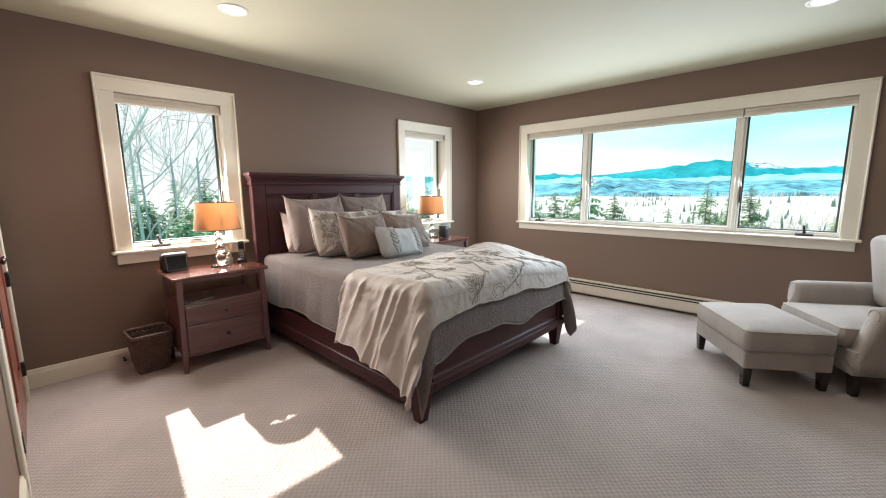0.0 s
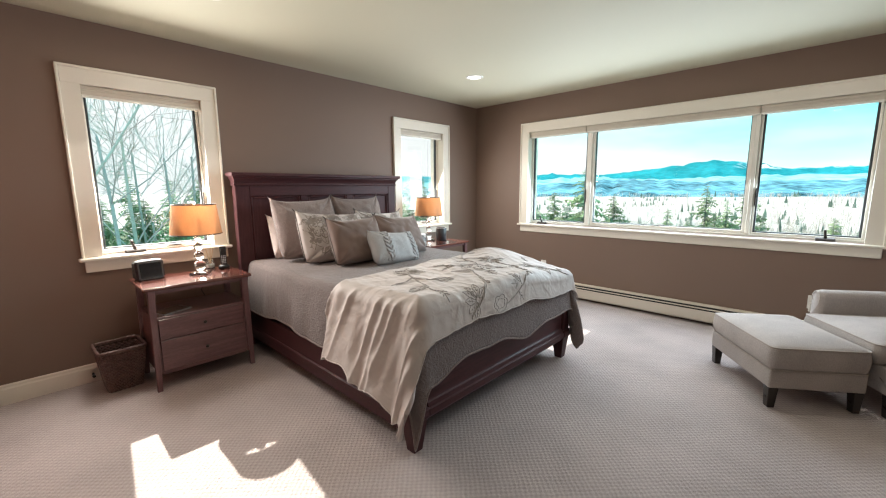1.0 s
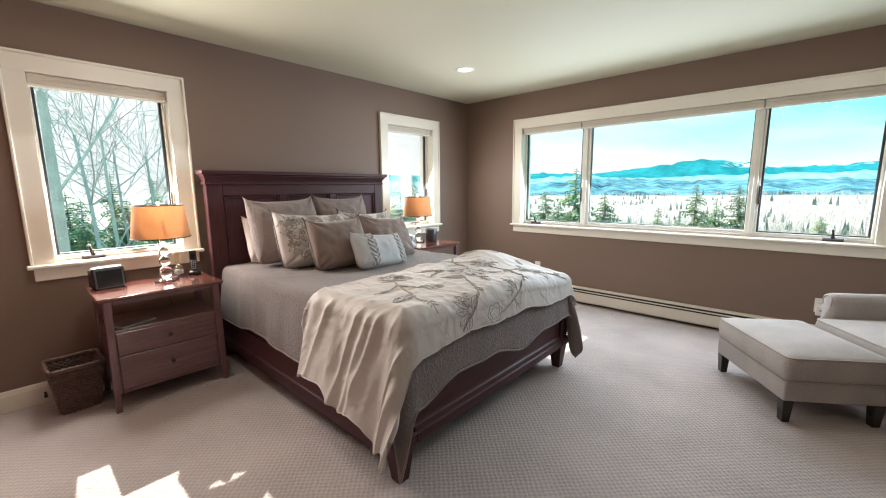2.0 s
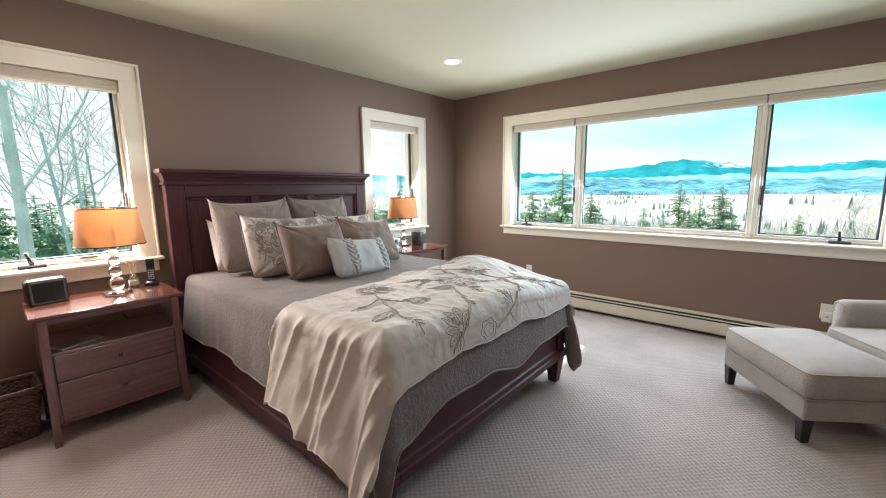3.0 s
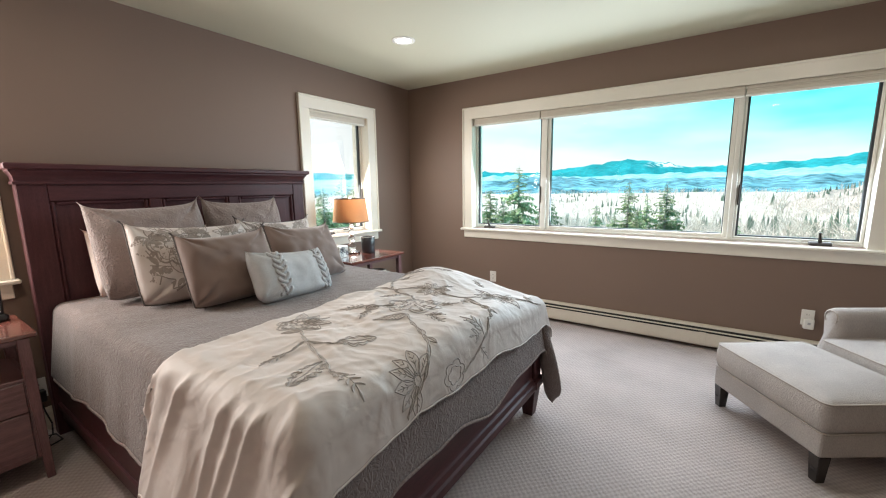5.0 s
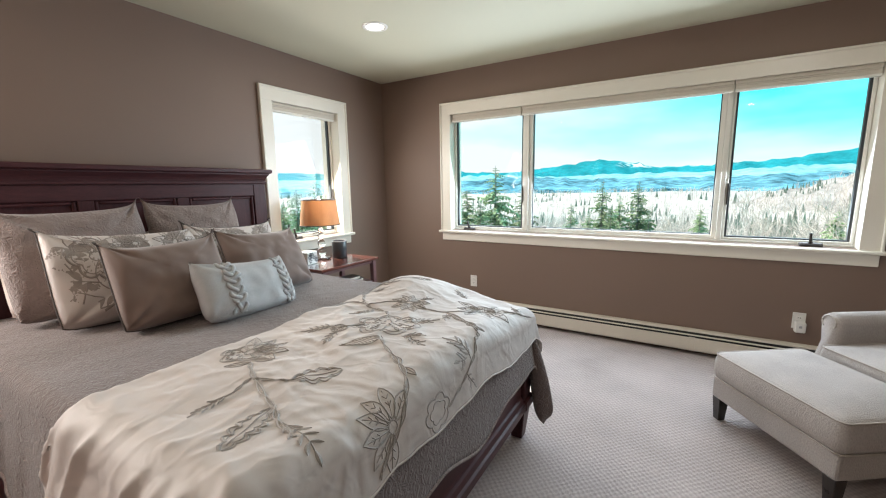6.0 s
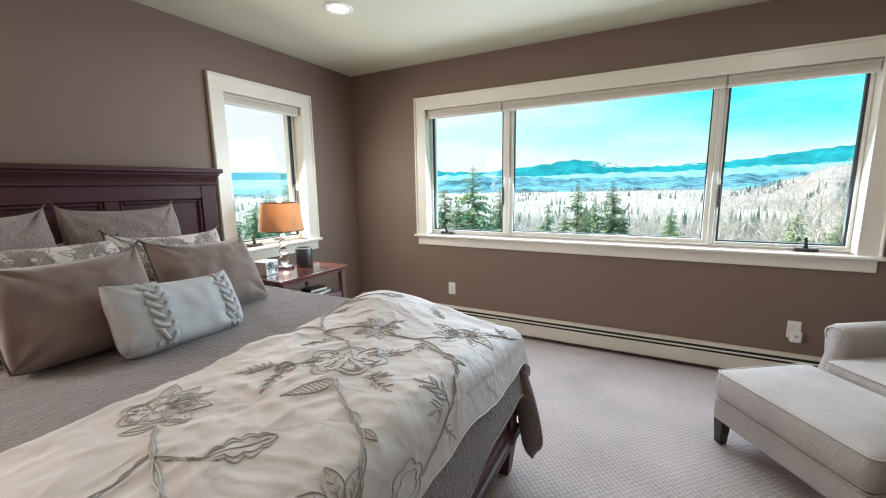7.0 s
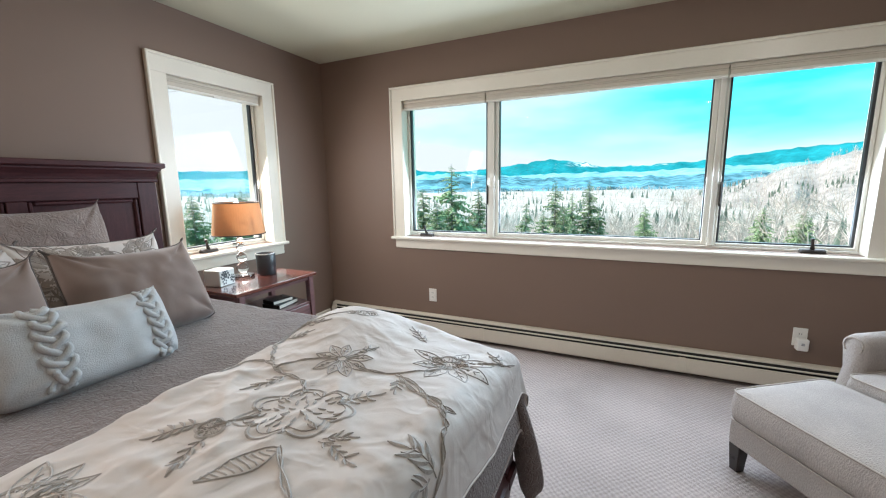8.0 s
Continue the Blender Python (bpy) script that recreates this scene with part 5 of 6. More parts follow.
def build_lamp(x, y, label):
    l = thing("table_lamp", pose(x, y, TOPZ), label, "table lamp", "lamps on the nightstands")
    part("base", lathe([(0.070, 0), (0.074, 0.006), (0.070, 0.018), (0.040, 0.024), (0.012, 0.026)], 40), CRYSTAL, l, "round clear crystal foot", smooth=False)
    z = 0.026
    for r in (0.040, 0.033, 0.030, 0.024):
        prof = [(max(0.004, r * math.sin(math.pi * i / 12)), z + r - r * math.cos(math.pi * i / 12)) for i in range(13)]
        part("crystal_ball", lathe(prof, 24), CRYSTAL, l, "clear crystal ball", smooth=True)
        z += 2 * r
        part("collar", lathe([(0.012, z - 0.003), (0.014, z), (0.012, z + 0.004)], 20), CHROME, l)
        z += 0.002
    part("socket", lathe([(0.010, z), (0.016, z + 0.006), (0.016, z + 0.055), (0.012, z + 0.060)], 20), CHROME, l, smooth=True)
    bulb = [(0.010, z + 0.060), (0.013, z + 0.072), (0.026, z + 0.095), (0.029, z + 0.112), (0.022, z + 0.132), (0.004, z + 0.140)]
    part("bulb", lathe(bulb, 18), CERAMIC, l, smooth=True)
    pts = [(0.052 * math.sin(math.pi * i / 14) ** 0.7, 0, z + 0.01 + 0.225 * (1 - math.cos(math.pi * i / 14)) / 2) for i in range(15)]
    part("harp", tube(pts + [(-a, b, c) for a, b, c in reversed(pts[:-1])], 0.0034, 6), CHROME, l)
    part("finial", lathe([(0.003, 0.508), (0.007, 0.514), (0.005, 0.520), (0.011, 0.530), (0.012, 0.538), (0.006, 0.547)], 14), CRYSTAL, l, smooth=True)
    z0, z1, r0, r1 = 0.305, 0.520, 0.168, 0.142
    sh = part("shade", lathe([(r0, z0), (r1, z1), (r1 - 0.0012, z1), (r0 - 0.0012, z0)], 64, cap=False), SHADE, l, "amber cloth drum shade", smooth=False)
    for rr, zz in ((r0, z0), (r1, z1)):
        part("rim", tube([(rr * math.cos(i * math.pi / 32), rr * math.sin(i * math.pi / 32), zz) for i in range(64)], 0.0036, 6, closed=True), PIPING, sh, "dark brown bound edge")
    bm = bmesh.new()
    for i in range(3):
        a = i * 2 * math.pi / 3 + 0.5
        tube([(0.004 * math.cos(a), 0.004 * math.sin(a), 0.506), (r1 * math.cos(a), r1 * math.sin(a), z1 - 0.004)], 0.0030, 6, bm)
    part("spider", bm, CHROME, sh)
    return l


build_lamp(-5.065, 3.672, "crystal ball table lamp with amber drum shade")
build_lamp(-5.150, 6.165, "crystal ball table lamp before the corner window")


def build_clock():
    c = thing("clock_radio", pose(-5.165, 3.375, TOPZ, 0, 0, 97), "black and silver clock radio on the nightstand", "clock radio")
    part("body", prism([(-0.050, 0.0), (0.055, 0.0), (0.050, 0.118), (0.030, 0.134), (-0.015, 0.138), (-0.036, 0.130)], -0.086, 0.086, bevel=0.014), BLACK, c)
    part("bezel", prism([(-0.0405, 0.118), (-0.036, 0.117), (-0.032, 0.129), (-0.037, 0.131)], -0.074, 0.074), GREYPLASTIC, c)
    for s in (-1, 1):
        part("bezel", prism([(-0.0565, 0.008), (-0.050, 0.007), (-0.0345, 0.126), (-0.041, 0.127)], s * 0.070 - 0.0045, s * 0.070 + 0.0045), GREYPLASTIC, c)
    part("bezel", prism([(-0.0575, 0.004), (-0.050, 0.003), (-0.049, 0.011), (-0.0565, 0.012)], -0.0655, 0.0655), GREYPLASTIC, c)
    part("screen", prism([(-0.0545, 0.012), (-0.050, 0.011), (-0.0385, 0.116), (-0.043, 0.117)], -0.066, 0.066), SCREEN, c, "dark glossy front")
    bm = bmesh.new()
    for i in range(4):
        box(-0.045 + i * 0.024, -0.028 + i * 0.024, -0.02, 0.0, 0.136, 0.1405, 0.001, bm)
    part("button", bm, SILVER, c)


build_clock()


def build_phone():
    p = thing("cordless_phone", pose(-5.160, 3.868, TOPZ, 0, 0, 75), "black cordless phone standing in its charger", "phone")
    part("charger", lathe([(0.038, 0), (0.042, 0.006), (0.040, 0.022), (0.028, 0.032)], 24, sx=1.0, sy=0.85), BLACK, p, smooth=True)
    h = part("handset", box(-0.023, 0.023, -0.013, 0.013, 0.0, 0.160, 0.006, seg=2), BLACK, p)
    h.matrix_basis = pose(0, 0.004, 0.018, -10, 0, 0)
    part("display", box(-0.017, 0.017, -0.0142, -0.012, 0.098, 0.140, 0.001), SCREEN, h)
    bm = bmesh.new()
    for r in range(5):
        for k in range(3):
            box(-0.016 + k * 0.0118, -0.0075 + k * 0.0118, -0.0150, -0.012, 0.022 + r * 0.0138, 0.031 + r * 0.0138, 0.001, bm)
    part("keypad", bm, KEYCAPS, h, "pale phone keys")


build_phone()
d = thing("reed_diffuser", pose(-5.205, 3.782, TOPZ), "small clear scent bottle with reed sticks", "diffuser")
part("bottle", lathe([(0.027, 0), (0.029, 0.004), (0.029, 0.055), (0.024, 0.068), (0.012, 0.076), (0.012, 0.090), (0.014, 0.092), (0.009, 0.092), (0.008, 0.07), (0.02, 0.06), (0.024, 0.008)], 24), CRYSTAL, d, smooth=True)
part("liquid", lathe([(0.022, 0.006), (0.0235, 0.008), (0.0235, 0.046), (0.0225, 0.047)], 20), CERAMIC, d)
for i in range(5):
    a = i * 1.26
    part("reed", tube([(0.004 * math.cos(a + 3), 0.004 * math.sin(a + 3), 0.012), (0.028 * math.cos(a), 0.028 * math.sin(a), 0.165 + 0.006 * (i % 3))], 0.0016, 5), REED, d)
tb = thing("tablet", NS1 @ pose(-0.165, -0.095, 0.507, 0, 0, 24), "dark tablet lying on the nightstand shelf", "tablet")
part("body", box(-0.10, 0.10, -0.068, 0.068, 0, 0.010, 0.003), SILVER, tb)
part("screen", box(-0.092, 0.092, -0.062, 0.062, 0.0098, 0.0112, 0.0), SCREEN, tb)
cw = thing("lamp_cord", NS1 @ pose(0.10, 0.180, 0.507), "thin lamp cord behind the nightstand shelf", "cord")
part("cord", tube([(0.02, 0.0, 0.002), (0.0, 0.005, 0.05), (0.015, 0.005, 0.10), (0.06, 0.003, 0.13), (0.10, 0.004, 0.145)], 0.003, 6), BLACK, cw)


def build_tissue_box():
    b = thing("tissue_box", pose(-5.090, 5.945, TOPZ, 0, 0, 100), "white ceramic tissue box with dark flower print", "tissue box")
    part("body", box(-0.062, 0.062, -0.062, 0.062, 0, 0.105, 0.008, seg=2), CERAMIC, b)
    rng = random.Random(8)
    bm = bmesh.new()
    for i in range(22):
        cx, cz, r, face = rng.uniform(-0.045, 0.045), rng.uniform(0.018, 0.09), rng.uniform(0.010, 0.017), i % 2
        for k in range(5):
            a = k * 1.2566 + i
            px, pz = cx + r * math.cos(a), cz + r * math.sin(a)
            ring = [(px + r * 0.5 * math.cos(q * 1.047), pz + r * 0.5 * math.sin(q * 1.047)) for q in range(6)]
            vs = [bm.verts.new((u, -0.0632, w) if face == 0 else (0.0632, u, w)) for u, w in ring]
            bm.faces.new(vs)
    part("flower_print", bm, INK, b)
    # no hole is cut; a black disc paints its shaded inside
    part("opening", lathe([(0.03, 0.1052), (0.03, 0.1058)], 20, sy=0.6), RECESS_SHADE, b)


build_tissue_box()
cn = thing("canister", pose(-5.060, 6.290, TOPZ), "dark grey canister candle with a pale rim", "canister")
part("body", lathe([(0.060, 0), (0.064, 0.003), (0.066, 0.150), (0.064, 0.152), (0.060, 0.150), (0.058, 0.02)], 32), CANDLE, cn, smooth=True)
part("rim", lathe([(0.0665, 0.148), (0.0675, 0.151), (0.0665, 0.155), (0.061, 0.155)], 32, cap=False), SILVER, cn, smooth=True)
part("wax", lathe([(0.058, 0.120), (0.058, 0.136), (0.02, 0.138)], 32), CERAMIC, cn, smooth=True)
for i, (dx, dz, w, dd, rz, hgt) in enumerate(((0.12, 0.0, 0.20, 0.14, 8, 0.030), (0.10, 0.0305, 0.16, 0.115, -6, 0.026))):
    bk = thing("book", NS2 @ pose(dx, -0.08, 0.507 + dz, 0, 0, rz), "dark covered book lying on the nightstand shelf", "book", "books on the shelf")
    part("cover", box(-w / 2, w / 2, -dd / 2, dd / 2, 0, 0.003, 0.0008), BLACK, bk)
    part("cover", box(-w / 2, w / 2, -dd / 2, dd / 2, hgt - 0.003, hgt, 0.0008), BLACK, bk)
    part("spine", box(-w / 2 - 0.002, -w / 2 + 0.002, -dd / 2, dd / 2, 0.0005, hgt - 0.0005, 0.0008), BLACK, bk)
    part("pages", box(-w / 2 + 0.003, w / 2 - 0.004, -dd / 2 + 0.004, dd / 2 - 0.004, 0.003, hgt - 0.003), PAPER, bk)


# ---- wicker basket ----
def build_basket():
    b = thing("wicker_basket", pose(-5.135, 3.155, 0, 0, 0, 92), "brown woven wicker waste basket beside the nightstand", "basket")
    H = 0.29

    def ring(z, off, n, phase, amp):
        f = z / H
        hx, hy = 0.088 + 0.037 * f + off, 0.095 + 0.035 * f + off
        pts = []
        per = 4.0
        for i in range(n):
            q = per * i / n
            k, r = int(q), q - int(q)
            c = [(-1, -1), (1, -1), (1, 1), (-1, 1), (-1, -1)]
            x, y = c[k][0] + (c[k + 1][0] - c[k][0]) * r, c[k][1] + (c[k + 1][1] - c[k][1]) * r
            w = amp * math.sin(q / per * 2 * math.pi * 30 + phase)
            cx = (abs(x * y)) ** 6 * 0.05
            pts.append((x * (hx + w) * (1 - cx), y * (hy + w) * (1 - cx), z + 0.002 * fbm(i * 0.3, z * 50, 1.0, phase)))
        return pts
    rows = 24
    for i in range(rows):
        z = 0.010 + i * (H - 0.025) / rows
        part("wicker_band", tube(ring(z, 0, 180, (i % 2) * math.pi, 0.0046), 0.0070, 5, closed=True), WICKER, b, smooth=True)
    for z in (H - 0.008, H):
        part("rim", tube(ring(z, 0.003, 132, z * 900, 0.002), 0.0095, 6, closed=True), WICKER, b, smooth=True)
    bm = bmesh.new()
    grid_faces(bm, [ring(z, -0.003, 40, 0, 0) for z in (0.004, 0.10, 0.2, H - 0.005)], close_v=True)
    part("lining", bm, WICKERDARK, b)
    part("bottom", box(-0.08, 0.08, -0.088, 0.088, 0.002, 0.010, 0.002), WICKERDARK, b)


build_basket()


# ---- armchair and ottoman ----
def cushion_bm(x0, x1, y0, y1, z0, z1, crown, r=0.02, n=22, seed=0.0):
    """A boxed cushion: crowned top, softly rounded sides."""
    bm = bmesh.new()
    cx, cy, hx, hy = (x0 + x1) / 2, (y0 + y1) / 2, (x1 - x0) / 2, (y1 - y0) / 2
    h = z1 - z0
    prof = [(1.0, z0, 0.010), (1.0, z0 + 0.012, 0.002), (1.0, z0 + 0.25 * h, -0.005), (1.0, z0 + 0.5 * h, -0.008), (1.0, z0 + 0.75 * h, -0.005), (1.0, z1 - 0.010, 0.001), (1.0, z1, 0.006)]

    def outline(inset):
        pts = []
        k = 8
        for qx, qy, a0 in ((1, 1, 0), (-1, 1, 90), (-1, -1, 180), (1, -1, 270)):
            for i in range(k + 1):
                a = radians(a0 + 90 * i / k)
                pts.append((cx + qx * (hx - r) + (r - inset) * math.cos(a), cy + qy * (hy - r) + (r - inset) * math.sin(a)))
        return pts
    rows = [[(x, y, z) for x, y in outline(i)] for _, z, i in prof]
    for k in range(1, n + 1):
        f = 1 - k / n
        top = []
        for x, y in outline(0.006):
            px, py = cx + (x - cx) * f, cy + (y - cy) * f
            e = (1 - ((px - cx) / hx) ** 4) * (1 - ((py - cy) / hy) ** 4)
            top.append((px, py, z1 + crown * e ** 0.8 + 0.004 * fbm(px, py, 6, seed) * e))
        rows.append(top)
    vs = grid_faces(bm, rows, close_v=True)
    bm.faces.new(list(reversed(vs[0])))
    bmesh.ops.remove_doubles(bm, verts=bm.verts[:], dist=0.0004)
    bmesh.ops.recalc_face_normals(bm, faces=bm.faces[:])
    return bm


def rounded_loop(x0, x1, y0, y1, z, r, k=6):
    pts = []
    for qx, qy, a0 in ((x1 - r, y1 - r, 0), (x0 + r, y1 - r, 90), (x0 + r, y0 + r, 180), (x1 - r, y0 + r, 270)):
        for i in range(k + 1):
            a = radians(a0 + 90 * i / k)
            pts.append((qx + r * math.cos(a), qy + r * math.sin(a), z))
    return pts


CHAIR_TURN = -55.5      # local x runs along the front edge, local y towards the chair's back


def build_ottoman():
    o = thing("ottoman", pose(-1.8275, 6.2205, 0, 0, 0, CHAIR_TURN), "oatmeal linen ottoman with dark tapered legs", "ottoman")
    X, Y = 0.342, 0.258
    part("base", box(-X, X, -Y, Y, 0.130, 0.246, 0.016, seg=3), LINEN, o, smooth=False)
    part("cushion", cushion_bm(-X - 0.004, X + 0.004, -Y - 0.004, Y + 0.004, 0.247, 0.386, 0.046, 0.035, seed=3), LINEN, o, smooth=True)
    part("welt", tube(rounded_loop(-X - 0.003, X + 0.003, -Y - 0.003, Y + 0.003, 0.386, 0.035), 0.0042, 6, closed=True), CORD, o, smooth=True)
    part("welt", tube(rounded_loop(-X - 0.003, X + 0.003, -Y - 0.003, Y + 0.003, 0.249, 0.03), 0.0042, 6, closed=True), CORD, o, smooth=True)
    for sx in (-1, 1):
        for sy in (-1, 1):
            part("leg", leg_bm(0, 0, 0.132, 0.056, 0.040), DARKLEG, o, "dark espresso tapered leg").matrix_basis = pose(sx * (X - 0.032), sy * (Y - 0.032), 0)


build_ottoman()


def build_armchair():
    c = thing("armchair", pose(-1.563, 6.397, 0, 0, 0, CHAIR_TURN - 1.5), "oatmeal linen rolled-arm armchair with dark legs", "armchair")
    part("seat_base", box(-0.385, 0.385, 0.02, 0.74, 0.140, 0.300, 0.015, seg=2), LINEN, c)
    part("seat_cushion", cushion_bm(-0.305, 0.305, -0.01, 0.60, 0.301, 0.420, 0.030, 0.035, seed=6), LINEN, c, smooth=True)
    part("welt", tube(rounded_loop(-0.304, 0.304, -0.009, 0.599, 0.420, 0.035), 0.004, 6, closed=True), CORD, c, smooth=True)
    for s in (-1, 1):
        # arm: upright panel with a rolled top that leans outwards and sweeps down at the front
        bm = bmesh.new()
        rows = []
        for i in range(19):
            f = i / 18
            top, roll = 0.532, 0.056 * (1 if f > 0.04 else 0.86)
            ring_pts = []
            for k in range(20):
                if k < 11:
                    a2 = -0.45 + (k / 10) * (math.pi + 0.8)
                    xx, zz = 0.368 + roll * math.cos(a2), top + roll * math.sin(a2)
                else:
                    g = (k - 10) / 10
                    if g < 0.5:
                        xx, zz = 0.312, top - 0.03 - (top - 0.03 - 0.16) * (g / 0.5)
                    else:
                        xx, zz = 0.402 - 0.012 * math.sin((g - 0.5) * 2 * math.pi), 0.16 + (top - 0.05 - 0.16) * ((g - 0.5) / 0.5)
                q = min(1.0, max(0.0, (zz - 0.20) / 0.27))
                y0 = 0.015 + 0.085 * q * q * (3 - 2 * q)
                ring_pts.append((s * xx, y0 + (0.73 - y0) * f, zz))
            rows.append(ring_pts)
        vs = grid_faces(bm, rows, close_v=True)
        bm.faces.new(vs[0])
        bm.faces.new(vs[-1])
        bmesh.ops.recalc_face_normals(bm, faces=bm.faces[:])
        part("arm", bm, LINEN, c, smooth=True)
        loop = [(s * (0.368 + 0.040 * math.cos(a)), 0.098, 0.532 + 0.040 * math.sin(a)) for a in [k * math.pi / 12 for k in range(-3, 16)]]
        part("arm_welt", tube(loop, 0.004, 6), CORD, c, smooth=True)
        for y in (0.06, 0.70):
            part("leg", leg_bm(0, 0, 0.145, 0.058, 0.040, 0, 0.02 if y > 0.5 else 0), DARKLEG, c, "dark espresso tapered leg").matrix_basis = pose(s * 0.352, y, 0)
    bm = bmesh.new()
    rows = []
    for i in range(17):
        f = i / 16
        z = 0.16 + 0.78 * f
        lean = 0.16 * max(0, f - 0.2)
        w = 0.40 - 0.03 * f if f < 0.9 else 0.373 - 0.05 * ((f - 0.9) / 0.1) ** 2
        d = 0.075 * (1 if f < 0.92 else math.sqrt(max(0.05, 1 - ((f - 0.92) / 0.082) ** 2)))
        rows.append([(w * math.copysign(abs(math.cos(a)) ** 0.35, math.cos(a)), 0.715 + lean + d * math.copysign(abs(math.sin(a)) ** 0.6, math.sin(a)), z) for a in [k * 2 * math.pi / 36 for k in range(36)]])
    vs = grid_faces(bm, rows, close_v=True)
    bm.faces.new(list(reversed(vs[0])))
    bm.faces.new(vs[-1])
    bmesh.ops.recalc_face_normals(bm, faces=bm.faces[:])
    part("backrest", bm, LINEN, c, smooth=True)
    back = cushion_bm(-0.30, 0.30, -0.25, 0.27, 0.0, 0.085, 0.040, 0.06, seed=9)
    part("back_cushion", back, LINEN, c, smooth=True).matrix_basis = pose(0, 0.635, 0.700, 100, 0, 0)


build_armchair()


# ---- outdoors ----
GROUND_Z = -4.0
EYE0 = Vector((-2.7, 4.3, 1.34))


def build_ground():
    bm = bmesh.new()
    rows = []
    radii = [0.5, 6, 12, 20, 30, 45, 65, 90, 130, 190, 280, 420, 650, 1000, 1600, 2500, 3400, 4600]
    for r in radii:
        row = []
        for i in range(120):
            a = i * 2 * math.pi / 120
            x, y = EYE0.x + r * math.sin(a), EYE0.y + r * math.cos(a)
            z = GROUND_Z - 0.09 * min(r, 260) * (0.6 + 0.4 * math.cos(a + 0.4)) + (1.5 * fbm(x, y, 0.02) if r > 10 else 0) + (9 * fbm(x, y, 0.003, 2) if r > 200 else 0)
            row.append((x, y, z))
        rows.append(row)
    vs = grid_faces(bm, rows, close_v=True)
    bm.faces.new(vs[0])
    bmesh.ops.recalc_face_normals(bm, faces=bm.faces[:])
    plain("ground", bm, SOIL, "pale winter ground falling away to the valley", "ground")


build_ground()


def ridge(name, dist, depth, crest, material, label, az0=-110, az1=60, step=0.6, rough=0.12, foot=-40):
    """A line of hills at a distance; crest(az) gives its height in degrees over the eye."""
    bm = bmesh.new()
    rows = []
    n = int((az1 - az0) / step)
    for k in range(9):
        f = k / 8
        row = []
        for i in range(n + 1):
            az = az0 + (az1 - az0) * i / n
            el = crest(az) + rough * fbm(az, 0.0, 0.9, dist * 0.01) + rough * 0.4 * fbm(az, 1.0, 3.0, dist * 0.02)
            h = EYE0.z + math.tan(radians(el)) * dist
            d = dist - depth * (1 - f) + depth * 0.10 * fbm(az, f * 4, 0.5, dist)
            z = foot + (h - foot) * f ** 1.15 + (0 if k in (0, 8) else (h - foot) * 0.10 * fbm(az, f * 9, 0.6, 7))
            row.append((EYE0.x + d * math.sin(radians(az)), EYE0.y + d * math.cos(radians(az)), z))
        rows.append(row)
    grid_faces(bm, rows)
    bmesh.ops.recalc_face_normals(bm, faces=bm.faces[:])
    ob = plain(name, bm, material, label, "mountain")
    for p in ob.data.polygons:
        p.use_smooth = True
    return ob


def bell(az, c, w, h):
    return h * math.exp(-((az - c) / w) ** 2)


# the range's blue is painted haze
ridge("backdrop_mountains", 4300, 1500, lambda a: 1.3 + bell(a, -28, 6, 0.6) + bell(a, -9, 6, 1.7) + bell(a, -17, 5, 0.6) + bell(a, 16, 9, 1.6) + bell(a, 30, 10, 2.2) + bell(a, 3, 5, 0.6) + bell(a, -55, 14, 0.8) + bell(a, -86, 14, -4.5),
      FARHILL, "distant forested mountain range with haze painted blue", rough=0.25)
# an added ridge in haze colour, in place of mist below the range
ridge("backdrop_haze_band", 3000, 700, lambda a: 0.95 + bell(a, -24, 6, 0.5) + bell(a, -4, 8, 0.35) + bell(a, 9, 5, 0.5) + bell(a, 22, 9, 1.0) + bell(a, -55, 12, 0.1) - bell(a, -86, 14, 3.5),
      HAZEBAND, "pale added ridge standing in for haze before the mountains", rough=0.3)
ridge("backdrop_hills", 1900, 700, lambda a: 0.35 - bell(a, -86, 14, 3.0) + bell(a, -20, 9, 0.7) + bell(a, -2, 7, 0.3) + bell(a, 12, 7, 0.5) - bell(a, -55, 12, 0.5), MIDHILL, "wooded valley hills with haze painted in their colour", rough=0.35)
slope = ridge("backdrop_slope", 600, 330, lambda a: -3.6 + (0 if a < 2 else (a - 2) * 0.33) if a < 34 else 6.9, NEARHILL, "bare wooded slope rising beside the valley", az0=-8, rough=0.45, foot=-48)


def branch(bm, rng, p, d, r, length, depth, out):
    n = 4
    pts, radii = [p.copy()], [r]
    for i in range(n):
        d = (d + Vector((rng.uniform(-1, 1), rng.uniform(-1, 1), rng.uniform(-0.4, 0.7))) * (0.16 if r < 0.085 else 0.05)).normalized()
        p = p + d * length / n
        pts.append(p.copy())
        radii.append(max(0.011, r * (1 - 0.60 * (i + 1) / n)))
        if depth > 0 and i >= (1 if depth < 3 else 2) - (depth == 3 and r > 0.09):
            for _ in range(2 if rng.random() < 0.35 else 1):
                a = rng.uniform(0, 2 * math.pi)
                side = d.cross(Vector((math.cos(a), math.sin(a), 0.3))).normalized()
                branch(bm, rng, p, (d * (0.72 if r < 0.085 else 0.5) + side * rng.uniform(0.32, 0.6)).normalized(), radii[-1] * (0.72 if r < 0.085 else 0.36), length * rng.uniform(0.55, 0.75), depth - 1, out)
    tube(pts, radii, 4 if depth > 1 else 3, bm)


def bare_tree_mesh(seed, height, girth=0.011, depth=4):
    rng = random.Random(seed)
    bm = bmesh.new()
    branch(bm, rng, Vector((0, 0, -0.3)), Vector((0, 0, 1)), height * girth, height * (0.55 if depth > 3 else 0.72), depth, None)
    return bm


